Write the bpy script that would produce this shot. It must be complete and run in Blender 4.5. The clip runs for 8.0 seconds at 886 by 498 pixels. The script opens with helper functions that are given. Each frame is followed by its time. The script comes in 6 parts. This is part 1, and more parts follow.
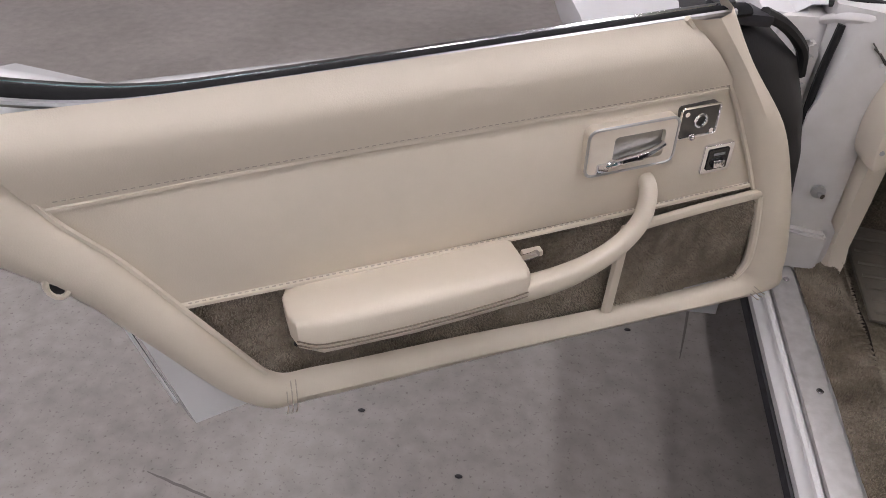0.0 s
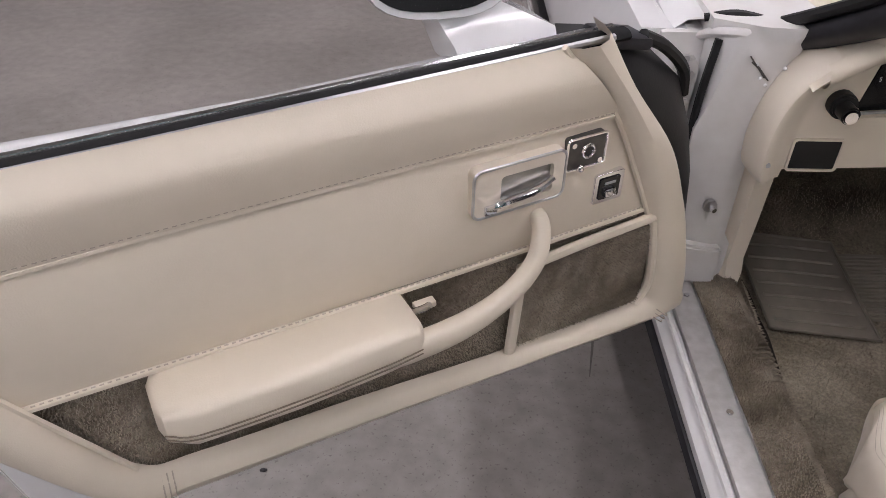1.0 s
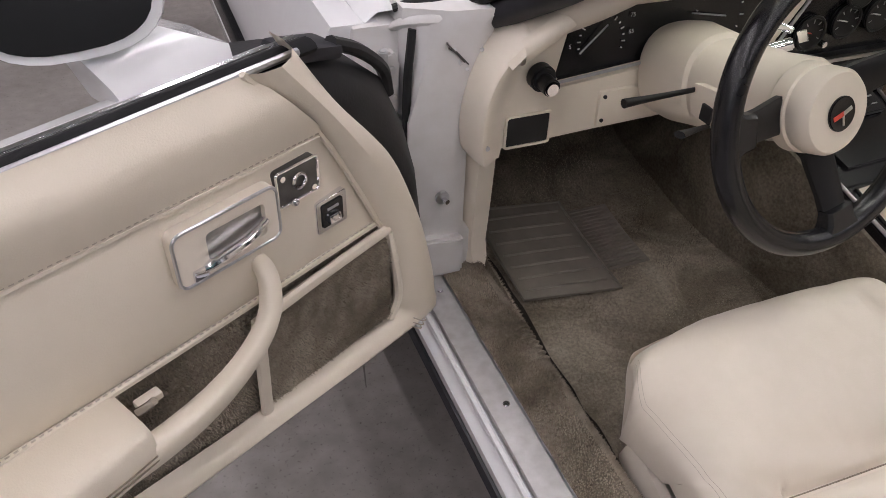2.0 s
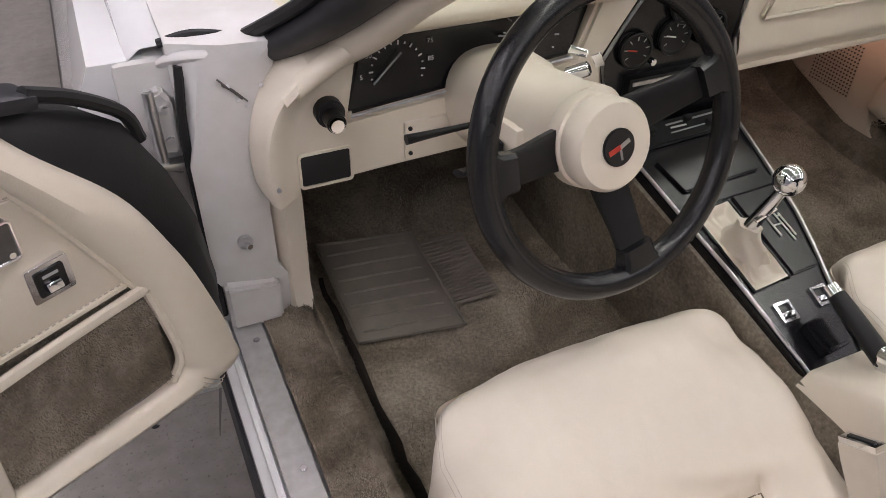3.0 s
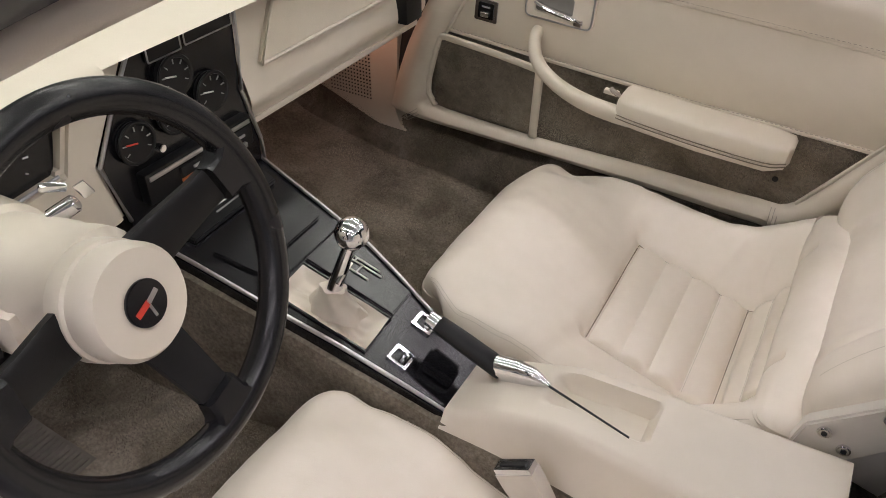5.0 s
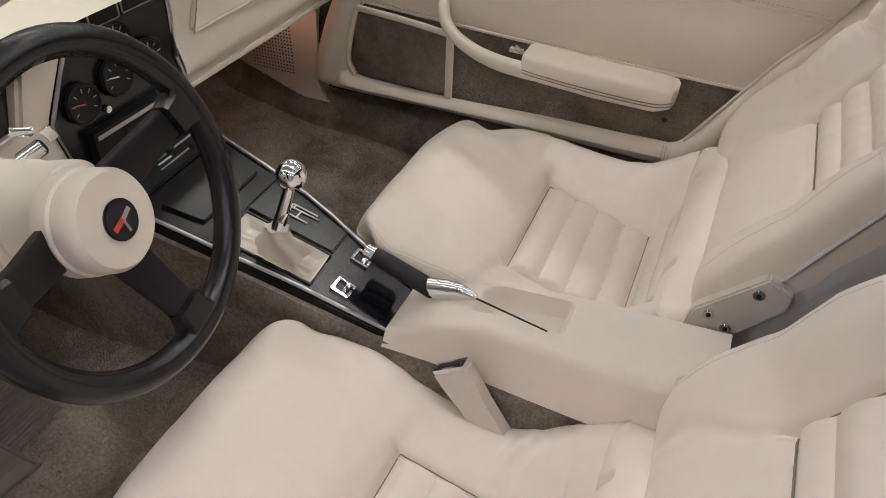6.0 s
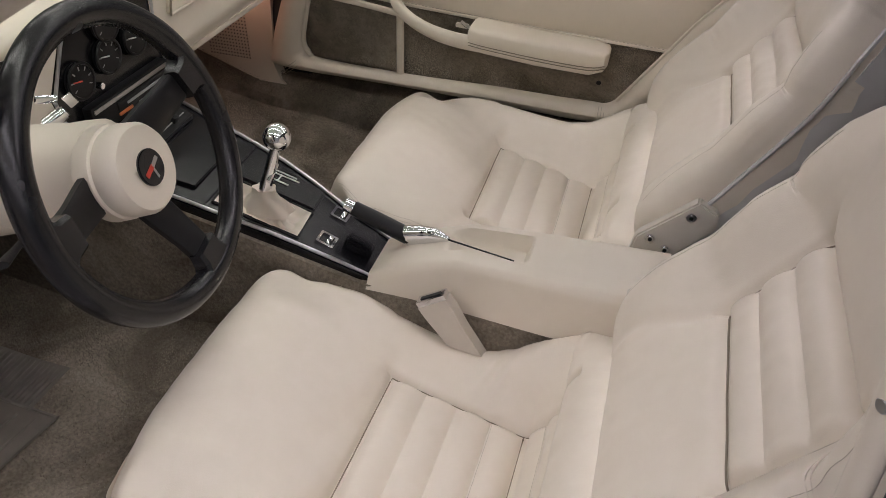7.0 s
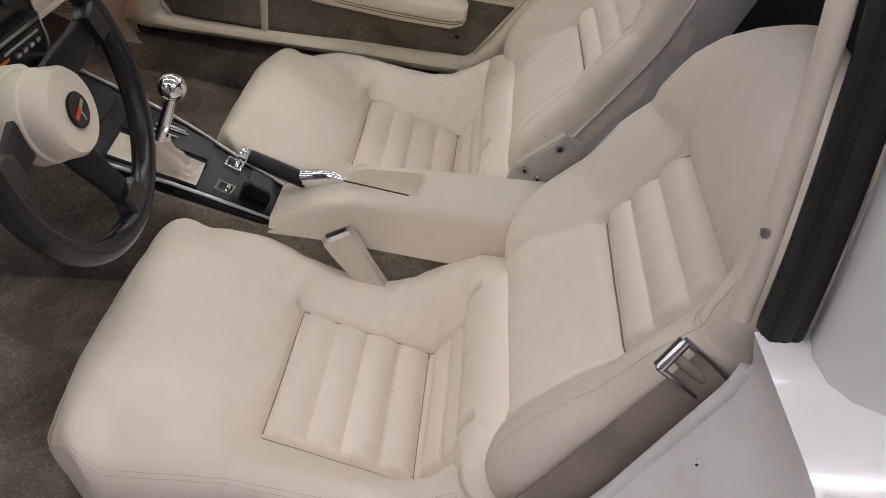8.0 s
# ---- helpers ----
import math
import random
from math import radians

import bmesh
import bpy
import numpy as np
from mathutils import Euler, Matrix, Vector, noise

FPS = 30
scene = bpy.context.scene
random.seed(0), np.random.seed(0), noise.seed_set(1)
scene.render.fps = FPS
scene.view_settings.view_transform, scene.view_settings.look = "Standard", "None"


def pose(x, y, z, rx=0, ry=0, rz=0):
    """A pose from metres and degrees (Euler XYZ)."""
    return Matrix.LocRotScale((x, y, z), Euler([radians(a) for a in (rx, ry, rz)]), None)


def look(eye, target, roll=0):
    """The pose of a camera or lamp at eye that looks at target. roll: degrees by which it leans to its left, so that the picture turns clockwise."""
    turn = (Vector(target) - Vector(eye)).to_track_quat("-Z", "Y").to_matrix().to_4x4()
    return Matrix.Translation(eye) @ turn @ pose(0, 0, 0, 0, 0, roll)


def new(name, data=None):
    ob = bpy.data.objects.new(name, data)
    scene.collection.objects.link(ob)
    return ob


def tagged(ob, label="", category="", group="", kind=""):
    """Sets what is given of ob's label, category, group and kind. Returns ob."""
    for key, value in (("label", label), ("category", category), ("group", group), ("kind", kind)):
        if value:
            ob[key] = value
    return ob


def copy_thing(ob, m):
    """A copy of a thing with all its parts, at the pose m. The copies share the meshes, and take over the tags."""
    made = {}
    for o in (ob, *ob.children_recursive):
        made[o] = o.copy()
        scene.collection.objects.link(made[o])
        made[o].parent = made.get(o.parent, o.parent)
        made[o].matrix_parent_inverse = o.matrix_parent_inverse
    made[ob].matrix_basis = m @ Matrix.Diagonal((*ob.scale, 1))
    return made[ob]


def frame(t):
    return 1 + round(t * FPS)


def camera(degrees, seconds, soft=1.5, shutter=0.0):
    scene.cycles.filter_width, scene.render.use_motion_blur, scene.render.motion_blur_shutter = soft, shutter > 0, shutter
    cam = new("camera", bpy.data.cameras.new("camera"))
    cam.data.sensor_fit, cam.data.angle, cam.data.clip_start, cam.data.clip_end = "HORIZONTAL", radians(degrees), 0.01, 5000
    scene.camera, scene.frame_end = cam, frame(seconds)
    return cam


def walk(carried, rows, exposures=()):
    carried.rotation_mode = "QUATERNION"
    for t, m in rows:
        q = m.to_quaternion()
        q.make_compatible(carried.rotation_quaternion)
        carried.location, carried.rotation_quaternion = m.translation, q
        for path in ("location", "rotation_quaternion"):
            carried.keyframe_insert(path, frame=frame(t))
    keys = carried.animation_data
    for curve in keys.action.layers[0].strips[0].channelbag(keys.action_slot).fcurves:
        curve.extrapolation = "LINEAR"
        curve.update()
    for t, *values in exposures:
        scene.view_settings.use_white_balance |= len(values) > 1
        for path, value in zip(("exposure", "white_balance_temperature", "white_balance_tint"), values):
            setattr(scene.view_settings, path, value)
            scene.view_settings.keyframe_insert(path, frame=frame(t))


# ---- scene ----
cam = camera(60.3, 8.0, soft=0.8)
PATH = [
    (0, (-1.159, 0.027, 1.2), (-1.39, 1.576, -0.044), 0.6),
    (0.5, (-1.145, 0.052, 1.196), (-1.346, 1.608, -0.044), 0.8),
    (1, (-1.142, 0.119, 1.196), (-1.135, 1.7, -0.029), 1.2),
    (1.5, (-1.134, 0.188, 1.192), (-0.783, 1.737, -0.024), 1.9),
    (2, (-1.091, 0.225, 1.185), (-0.48, 1.666, -0.059), 2.2),
    (2.2, (-1.052, 0.233, 1.184), (-0.374, 1.647, -0.058), 3.0),
    (3.3, (-0.773, 0.219, 1.186), (-0.094, 1.645, -0.041), 0.3),
    (3.5, (-0.749, 0.228, 1.187), (-0.011, 1.632, -0.031), -0.6),
    (4, (-0.708, 0.278, 1.191), (0.284, 1.529, -0.014), -0.4),
    (4.5, (-0.677, 0.308, 1.196), (0.55, 1.325, -0.012), 0.1),
    (5, (-0.666, 0.331, 1.195), (0.722, 1.111, -0.015), 0.6),
    (5.2, (-0.67, 0.332, 1.193), (0.762, 1.023, -0.019), 1.2),
    (6.3, (-0.862, 0.244, 1.203), (0.607, 0.845, -0.015), 0.5),
    (6.5, (-0.897, 0.239, 1.207), (0.575, 0.829, -0.012), 0.2),
    (7, (-0.96, 0.268, 1.218), (0.557, 0.717, -0.005), 0.8),
    (7.5, (-1.028, 0.317, 1.226), (0.524, 0.514, -0.02), 3.1),
    (8, (-1.093, 0.35, 1.231), (0.461, 0.355, -0.028), 7.1),
]
EXPOSURES = [(0.0, -0.26), (2.0, -0.26), (3.4, -0.08), (5.0, -0.12), (6.5, -0.36), (8.0, -0.46)]
walk(cam, [(t, look(eye, target, roll)) for t, eye, target, roll in PATH], EXPOSURES)

# ---- light ----
world = bpy.data.worlds.new("showroom_air")
scene.world = world
world.use_nodes = True
world.node_tree.nodes["Background"].inputs["Color"].default_value = (0.80, 0.86, 1.0, 1)
world.node_tree.nodes["Background"].inputs["Strength"].default_value = 0.2


# ---- materials ----
def mat(name, color, rough=0.5, metal=0.0, color2=None, scale=40.0, bump=0.0, bump_scale=400.0, spot=0.5, coat=0.0, vari=6.0, island=0.0, spec=0.5):
    """Two scales of colour variation and a fine relief on a plain shader."""
    m = bpy.data.materials.new(name)
    m.use_nodes = True
    nt = m.node_tree
    b = nt.nodes["Principled BSDF"]
    b.inputs["Roughness"].default_value = rough
    b.inputs["Metallic"].default_value = metal
    b.inputs["Specular IOR Level"].default_value = spec
    b.inputs["Coat Weight"].default_value = coat
    b.inputs["Coat Roughness"].default_value = 0.06
    tc = nt.nodes.new("ShaderNodeTexCoord")
    c2 = color2 or tuple(c * 0.9 for c in color)
    n1 = nt.nodes.new("ShaderNodeTexNoise")
    n1.inputs["Scale"].default_value = scale
    n1.inputs["Detail"].default_value = 6
    n2 = nt.nodes.new("ShaderNodeTexNoise")
    n2.inputs["Scale"].default_value = vari
    n2.inputs["Detail"].default_value = 4
    for n in (n1, n2):
        nt.links.new(tc.outputs["Object"], n.inputs["Vector"])
    mx = nt.nodes.new("ShaderNodeMath")
    mx.operation = "MULTIPLY_ADD"
    nt.links.new(n1.outputs["Fac"], mx.inputs[0])
    mx.inputs[1].default_value = spot
    sc = nt.nodes.new("ShaderNodeMath")
    sc.operation = "MULTIPLY"
    nt.links.new(n2.outputs["Fac"], sc.inputs[0])
    sc.inputs[1].default_value = 1.0 - spot
    nt.links.new(sc.outputs[0], mx.inputs[2])
    ramp = nt.nodes.new("ShaderNodeValToRGB")
    ramp.color_ramp.elements[0].position = 0.32
    ramp.color_ramp.elements[1].position = 0.68
    ramp.color_ramp.elements[0].color = (*c2, 1)
    ramp.color_ramp.elements[1].color = (*color, 1)
    nt.links.new(mx.outputs[0], ramp.inputs["Fac"])
    nt.links.new(ramp.outputs["Color"], b.inputs["Base Color"])
    rr = nt.nodes.new("ShaderNodeMapRange")
    rr.inputs["To Min"].default_value = max(rough - 0.06, 0.02)
    rr.inputs["To Max"].default_value = min(rough + 0.06, 1.0)
    nt.links.new(n2.outputs["Fac"], rr.inputs["Value"])
    nt.links.new(rr.outputs[0], b.inputs["Roughness"])
    if bump:
        nb = nt.nodes.new("ShaderNodeTexNoise")
        nb.inputs["Scale"].default_value = bump_scale
        nb.inputs["Detail"].default_value = 3
        nt.links.new(tc.outputs["Object"], nb.inputs["Vector"])
        bp = nt.nodes.new("ShaderNodeBump")
        bp.inputs["Strength"].default_value = min(bump, 1.0)
        bp.inputs["Distance"].default_value = 0.002
        nt.links.new(nb.outputs["Fac"], bp.inputs["Height"])
        nt.links.new(bp.outputs["Normal"], b.inputs["Normal"])
    return m


LEATHER = mat("cream_leather", (0.76, 0.69, 0.60), 0.42, color2=(0.72, 0.65, 0.555), bump=0.12, bump_scale=700, vari=4)


def wrinkle(m, scale, depth, strength):
    """Soft creases under the grain of a hide."""
    nt = m.node_tree
    grain = [n for n in nt.nodes if n.type == "BUMP"][0]
    tc = [n for n in nt.nodes if n.type == "TEX_COORD"][0]
    nz = nt.nodes.new("ShaderNodeTexNoise")
    nz.inputs["Scale"].default_value, nz.inputs["Detail"].default_value, nz.inputs["Distortion"].default_value = scale, 5, 1.8
    bp = nt.nodes.new("ShaderNodeBump")
    bp.inputs["Strength"].default_value, bp.inputs["Distance"].default_value = strength, depth
    nt.links.new(tc.outputs["Object"], nz.inputs["Vector"])
    nt.links.new(nz.outputs["Fac"], bp.inputs["Height"])
    nt.links.new(bp.outputs["Normal"], grain.inputs["Normal"])


wrinkle(LEATHER, 13, 0.006, 0.12)
VINYL = mat("cream_vinyl", (0.74, 0.665, 0.555), 0.40, color2=(0.70, 0.63, 0.52), bump=0.15, bump_scale=600, vari=3)
PLASTIC = mat("cream_plastic", (0.75, 0.68, 0.58), 0.38, color2=(0.72, 0.65, 0.55), bump=0.08, bump_scale=900, vari=5)
STITCH = mat("cream_thread", (0.52, 0.46, 0.38), 0.8, scale=200)
SEAM = mat("brown_seam_cord", (0.24, 0.20, 0.15), 0.8, scale=200)
CARPET = mat("brown_carpet", (0.41, 0.358, 0.285), 0.95, color2=(0.15, 0.127, 0.103), scale=190, bump=1.0, bump_scale=420, spot=0.5, vari=7, spec=0.1)
PAINT = mat("white_car_paint", (0.80, 0.80, 0.81), 0.22, color2=(0.77, 0.77, 0.78), coat=0.7, vari=2)
JAMB = mat("white_jamb_paint", (0.72, 0.71, 0.71), 0.38, color2=(0.60, 0.58, 0.56), scale=25, coat=0.2, vari=9)
RUBBER = mat("black_rubber", (0.012, 0.012, 0.013), 0.5, color2=(0.018, 0.018, 0.019), bump=0.1, bump_scale=300, spec=0.35)
DULLRUBBER = mat("dull_black_rubber", (0.010, 0.010, 0.011), 0.8, color2=(0.016, 0.016, 0.017), bump=0.1, bump_scale=300, spec=0.15)
SEALM = mat("black_weatherstrip", (0.028, 0.028, 0.034), 0.42, color2=(0.014, 0.014, 0.017), scale=60, spec=0.4)
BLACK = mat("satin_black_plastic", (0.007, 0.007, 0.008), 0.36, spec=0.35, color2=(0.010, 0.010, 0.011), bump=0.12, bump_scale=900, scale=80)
GLOSS = mat("gloss_black_plate", (0.006, 0.006, 0.008), 0.20, color2=(0.010, 0.010, 0.012), scale=120, bump=0.05, bump_scale=500)
WHEELBLACK = mat("black_wheel_leather", (0.008, 0.008, 0.010), 0.26, color2=(0.012, 0.012, 0.014), bump=0.07, bump_scale=300, spec=0.5)
CHROME = mat("chrome", (0.86, 0.86, 0.88), 0.10, metal=1.0, color2=(0.75, 0.75, 0.78), vari=30)
SATIN = mat("brushed_aluminium", (0.62, 0.62, 0.63), 0.34, metal=1.0, color2=(0.48, 0.48, 0.49), scale=90, bump=0.1, bump_scale=300)
SILLM = mat("worn_sill_metal", (0.66, 0.65, 0.65), 0.5, metal=0.55, color2=(0.46, 0.45, 0.44), scale=60, bump=0.1, bump_scale=300)
GREYSHELL = mat("pale_grey_plastic", (0.60, 0.585, 0.575), 0.45, color2=(0.56, 0.545, 0.535), bump=0.1, bump_scale=500)
BRACKET = mat("cream_painted_steel", (0.66, 0.62, 0.56), 0.4, color2=(0.58, 0.54, 0.48), scale=30, bump=0.06, bump_scale=400)
BELT = mat("taupe_belt_web", (0.40, 0.335, 0.28), 0.6, color2=(0.20, 0.165, 0.135), scale=16, bump=0.3, bump_scale=900)
BUCKLE = mat("pale_buckle_plastic", (0.62, 0.57, 0.50), 0.45)
# near-black tone for the shade in the gap beside the floor carpet
GAPDARK = mat("dark_carpet_gap", (0.035, 0.030, 0.026), 0.95, color2=(0.020, 0.017, 0.015), scale=150, bump=0.8, bump_scale=400, spec=0.1)
MATM = mat("grey_rubber_mat", (0.225, 0.20, 0.168), 0.55, color2=(0.15, 0.132, 0.11), scale=30)
CUP = mat("dull_silver_cup", (0.36, 0.345, 0.32), 0.35, metal=0.6, color2=(0.28, 0.265, 0.24))
PLATEM = mat("dark_grey_metal", (0.16, 0.155, 0.15), 0.35, metal=0.7, color2=(0.10, 0.097, 0.094), scale=60)
WHITEINK = mat("white_ink", (0.75, 0.75, 0.72), 0.5)
GREYINK = mat("grey_ink", (0.35, 0.35, 0.35), 0.5)
ORANGE = mat("orange_plastic", (0.60, 0.16, 0.05), 0.4)
REDINK = mat("red_enamel", (0.65, 0.06, 0.04), 0.4)
BLUEGREY = mat("grey_rear_carpet", (0.17, 0.18, 0.19), 0.95, color2=(0.09, 0.10, 0.105), scale=200, bump=1.0, spec=0.1)
# dark green-grey that puts a glass reflection into the base colour
SAIL = mat("green_glass_reflection_tone", (0.055, 0.07, 0.066), 0.6, color2=(0.04, 0.052, 0.05))
PILE = mat("brown_carpet_pile", (0.55, 0.48, 0.385), 0.95, color2=(0.12, 0.101, 0.083), scale=60, spot=0.34, vari=5.5, spec=0.1)
SCUFF = mat("dark_scuff", (0.11, 0.097, 0.09), 0.6)
WALLM = mat("showroom_wall_paint", (0.30, 0.30, 0.30), 0.8, color2=(0.27, 0.27, 0.27))
TEAL = mat("teal_wall_paint", (0.12, 0.24, 0.25), 0.7, color2=(0.10, 0.20, 0.21))
CEILM = mat("ceiling_paint", (0.40, 0.40, 0.39), 0.8)
MIRROR = mat("mirror_glass", (0.86, 0.90, 0.90), 0.02, metal=1.0, color2=(0.86, 0.90, 0.90))


def stained(m, scale, low, tint):
    """Broad matted and dirty patches over a carpet."""
    nt = m.node_tree
    b = nt.nodes["Principled BSDF"]
    tc = [n for n in nt.nodes if n.type == "TEX_COORD"][0]
    old = b.inputs["Base Color"].links[0].from_socket
    nz = nt.nodes.new("ShaderNodeTexNoise")
    nz.inputs["Scale"].default_value, nz.inputs["Detail"].default_value = scale, 9
    nz.inputs["Roughness"].default_value, nz.inputs["Distortion"].default_value = 0.62, 0.8
    nt.links.new(tc.outputs["Object"], nz.inputs["Vector"])
    rp = nt.nodes.new("ShaderNodeValToRGB")
    rp.color_ramp.elements[0].position, rp.color_ramp.elements[1].position = 0.40, 0.58
    rp.color_ramp.elements[0].color, rp.color_ramp.elements[1].color = (low * tint[0], low * tint[1], low * tint[2], 1), (1, 1, 1, 1)
    nt.links.new(nz.outputs["Fac"], rp.inputs["Fac"])
    mul = nt.nodes.new("ShaderNodeMix")
    mul.data_type, mul.blend_type = "RGBA", "MULTIPLY"
    mul.inputs["Factor"].default_value = 1.0
    nt.links.new(old, mul.inputs["A"])
    nt.links.new(rp.outputs["Color"], mul.inputs["B"])
    nt.links.new(mul.outputs["Result"], b.inputs["Base Color"])


stained(CARPET, 5.0, 0.55, (1.0, 0.97, 0.92))
stained(PILE, 5.0, 0.55, (1.0, 0.97, 0.92))


def concrete():
    m = mat("sealed_concrete", (0.290, 0.265, 0.250), 0.36, color2=(0.165, 0.150, 0.140), scale=26, bump=0.03, bump_scale=260, spot=0.42, vari=2.6)
    nt = m.node_tree
    b = nt.nodes["Principled BSDF"]
    tc = [n for n in nt.nodes if n.type == "TEX_COORD"][0]
    old = b.inputs["Base Color"].links[0].from_socket
    sp = nt.nodes.new("ShaderNodeTexNoise")
    sp.inputs["Scale"].default_value = 130
    sp.inputs["Detail"].default_value = 8
    nt.links.new(tc.outputs["Object"], sp.inputs["Vector"])
    rp = nt.nodes.new("ShaderNodeValToRGB")
    rp.color_ramp.elements[0].position, rp.color_ramp.elements[1].position = 0.60, 0.72
    rp.color_ramp.elements[0].color, rp.color_ramp.elements[1].color = (1, 1, 1, 1), (0.55, 0.53, 0.51, 1)
    nt.links.new(sp.outputs["Fac"], rp.inputs["Fac"])
    mul = nt.nodes.new("ShaderNodeMix")
    mul.data_type, mul.blend_type = "RGBA", "MULTIPLY"
    mul.inputs["Factor"].default_value = 1.0
    nt.links.new(old, mul.inputs["A"])
    nt.links.new(rp.outputs["Color"], mul.inputs["B"])
    nt.links.new(mul.outputs["Result"], b.inputs["Base Color"])
    return m


CONCRETE = concrete()


def emit(name, color, strength):
    m = bpy.data.materials.new(name)
    m.use_nodes = True
    b = m.node_tree.nodes["Principled BSDF"]
    b.inputs["Base Color"].default_value = (*color, 1)
    b.inputs["Emission Color"].default_value = (*color, 1)
    b.inputs["Emission Strength"].default_value = strength
    return m


# ---- builders ----
def link_mesh(name, bm, material, smooth=38):
    me = bpy.data.meshes.new(name)
    bm.to_mesh(me)
    bm.free()
    if smooth:
        me.polygons.foreach_set("use_smooth", [True] * len(me.polygons))
        me.set_sharp_from_angle(angle=radians(smooth))
    me.materials.append(material)
    return new(name, me)


def part(name, bm, material, parent, label="", smooth=38):
    """One mesh under a thing; meshes of a thing at a base point are written in world metres, those of a door or seat in its own."""
    ob = link_mesh(name, bm, material, smooth)
    ob.parent = parent
    if parent.type == "EMPTY" and parent.get("worldly"):
        ob.matrix_parent_inverse = parent.matrix_basis.inverted()
    return tagged(ob, label)


def thing(name, base, label, category, group="", worldly=True, m=None):
    e = new(name)
    e.empty_display_size = 0.05
    e.matrix_basis = m if m is not None else Matrix.Translation(base)
    e["worldly"] = 1 if worldly else 0
    return tagged(e, label, category, group)


def single(name, bm, material, label, category, kind="", group="", smooth=38):
    return tagged(link_mesh(name, bm, material, smooth), label, category, group, kind)


def rbox(size, bevel=0.004, m=None, seg=2):
    bm = bmesh.new()
    bmesh.ops.create_cube(bm, size=1.0, matrix=Matrix.Diagonal((*size, 1)))
    if bevel:
        bmesh.ops.bevel(bm, geom=bm.edges[:], offset=bevel, segments=seg, affect="EDGES", profile=0.6)
    if m is not None:
        bmesh.ops.transform(bm, matrix=m, verts=bm.verts)
    return bm


def boxat(x0, x1, y0, y1, z0, z1, bevel=0.004):
    return rbox((x1 - x0, y1 - y0, z1 - z0), bevel, Matrix.Translation(((x0 + x1) / 2, (y0 + y1) / 2, (z0 + z1) / 2)))


def cyl(r, depth, m=None, n=24, bevel=0.0, r2=None):
    bm = bmesh.new()
    bmesh.ops.create_cone(bm, cap_ends=True, segments=n, radius1=r, radius2=r if r2 is None else r2, depth=depth)
    if bevel:
        rim = [e for e in bm.edges if any(len(f.verts) > 4 for f in e.link_faces)]
        bmesh.ops.bevel(bm, geom=rim, offset=bevel, segments=2, affect="EDGES")
    if m is not None:
        bmesh.ops.transform(bm, matrix=m, verts=bm.verts)
    return bm


def ball(r, m=None, n=24, flat=(1, 1, 1)):
    bm = bmesh.new()
    bmesh.ops.create_uvsphere(bm, u_segments=n, v_segments=n // 2, radius=r)
    bmesh.ops.scale(bm, vec=flat, verts=bm.verts)
    if m is not None:
        bmesh.ops.transform(bm, matrix=m, verts=bm.verts)
    return bm


def grid(fn, nu, nv):
    """A sheet over the unit square."""
    bm = bmesh.new()
    vs = [[bm.verts.new(fn(i / nu, j / nv)) for j in range(nv + 1)] for i in range(nu + 1)]
    for i in range(nu):
        for j in range(nv):
            bm.faces.new((vs[i][j], vs[i + 1][j], vs[i + 1][j + 1], vs[i][j + 1]))
    return bm


def loft(rings, cap=True, ring_closed=True):
    bm = bmesh.new()
    vs = [[bm.verts.new(p) for p in r] for r in rings]
    n = len(rings[0])
    for a, b in zip(vs, vs[1:]):
        for k in range(n if ring_closed else n - 1):
            bm.faces.new((a[k], a[(k + 1) % n], b[(k + 1) % n], b[k]))
    if cap and ring_closed:
        bm.faces.new(vs[0][::-1])
        bm.faces.new(vs[-1])
    bmesh.ops.recalc_face_normals(bm, faces=bm.faces)
    return bm


def smoothline(pts, per=6):
    """Catmull-Rom through points of any dimension."""
    pts = [np.array(p, float) for p in pts]
    ext = [2 * pts[0] - pts[1]] + pts + [2 * pts[-1] - pts[-2]]
    out = []
    for i in range(1, len(ext) - 2):
        p0, p1, p2, p3 = ext[i - 1:i + 3]
        for k in range(per):
            t = k / per
            out.append(0.5 * (2 * p1 + (p2 - p0) * t + (2 * p0 - 5 * p1 + 4 * p2 - p3) * t * t + (3 * p1 - p0 - 3 * p2 + p3) * t ** 3))
    out.append(pts[-1])
    return out


def tube(pts, r, n=8, per=0, flat=1.0, up=(0, 0, 1), closed=False):
    """A rounded bar along a line; r a number or one per point."""
    pts = smoothline(pts, per) if per else [np.array(p, float) for p in pts]
    rings = []
    cnt = len(pts)
    upv = Vector(up)
    for i, p in enumerate(pts):
        a = pts[(i - 1) % cnt] if closed else pts[max(i - 1, 0)]
        b = pts[(i + 1) % cnt] if closed else pts[min(i + 1, cnt - 1)]
        d = Vector(b - a).normalized()
        s = d.cross(upv)
        s = s.normalized() if s.length > 1e-4 else d.orthogonal().normalized()
        q = s.cross(d).normalized()
        rad = r
        if isinstance(r, (list, tuple)):
            k_ = i * (len(r) - 1) / max(cnt - 1, 1)
            j_ = min(int(k_), len(r) - 2)
            rad = r[j_] + (r[j_ + 1] - r[j_]) * (k_ - j_)
        rings.append([Vector(p) + s * math.cos(2 * math.pi * k / n) * rad + q * math.sin(2 * math.pi * k / n) * rad * flat for k in range(n)])
    if closed:
        rings.append(rings[0])
    return loft(rings, cap=not closed)


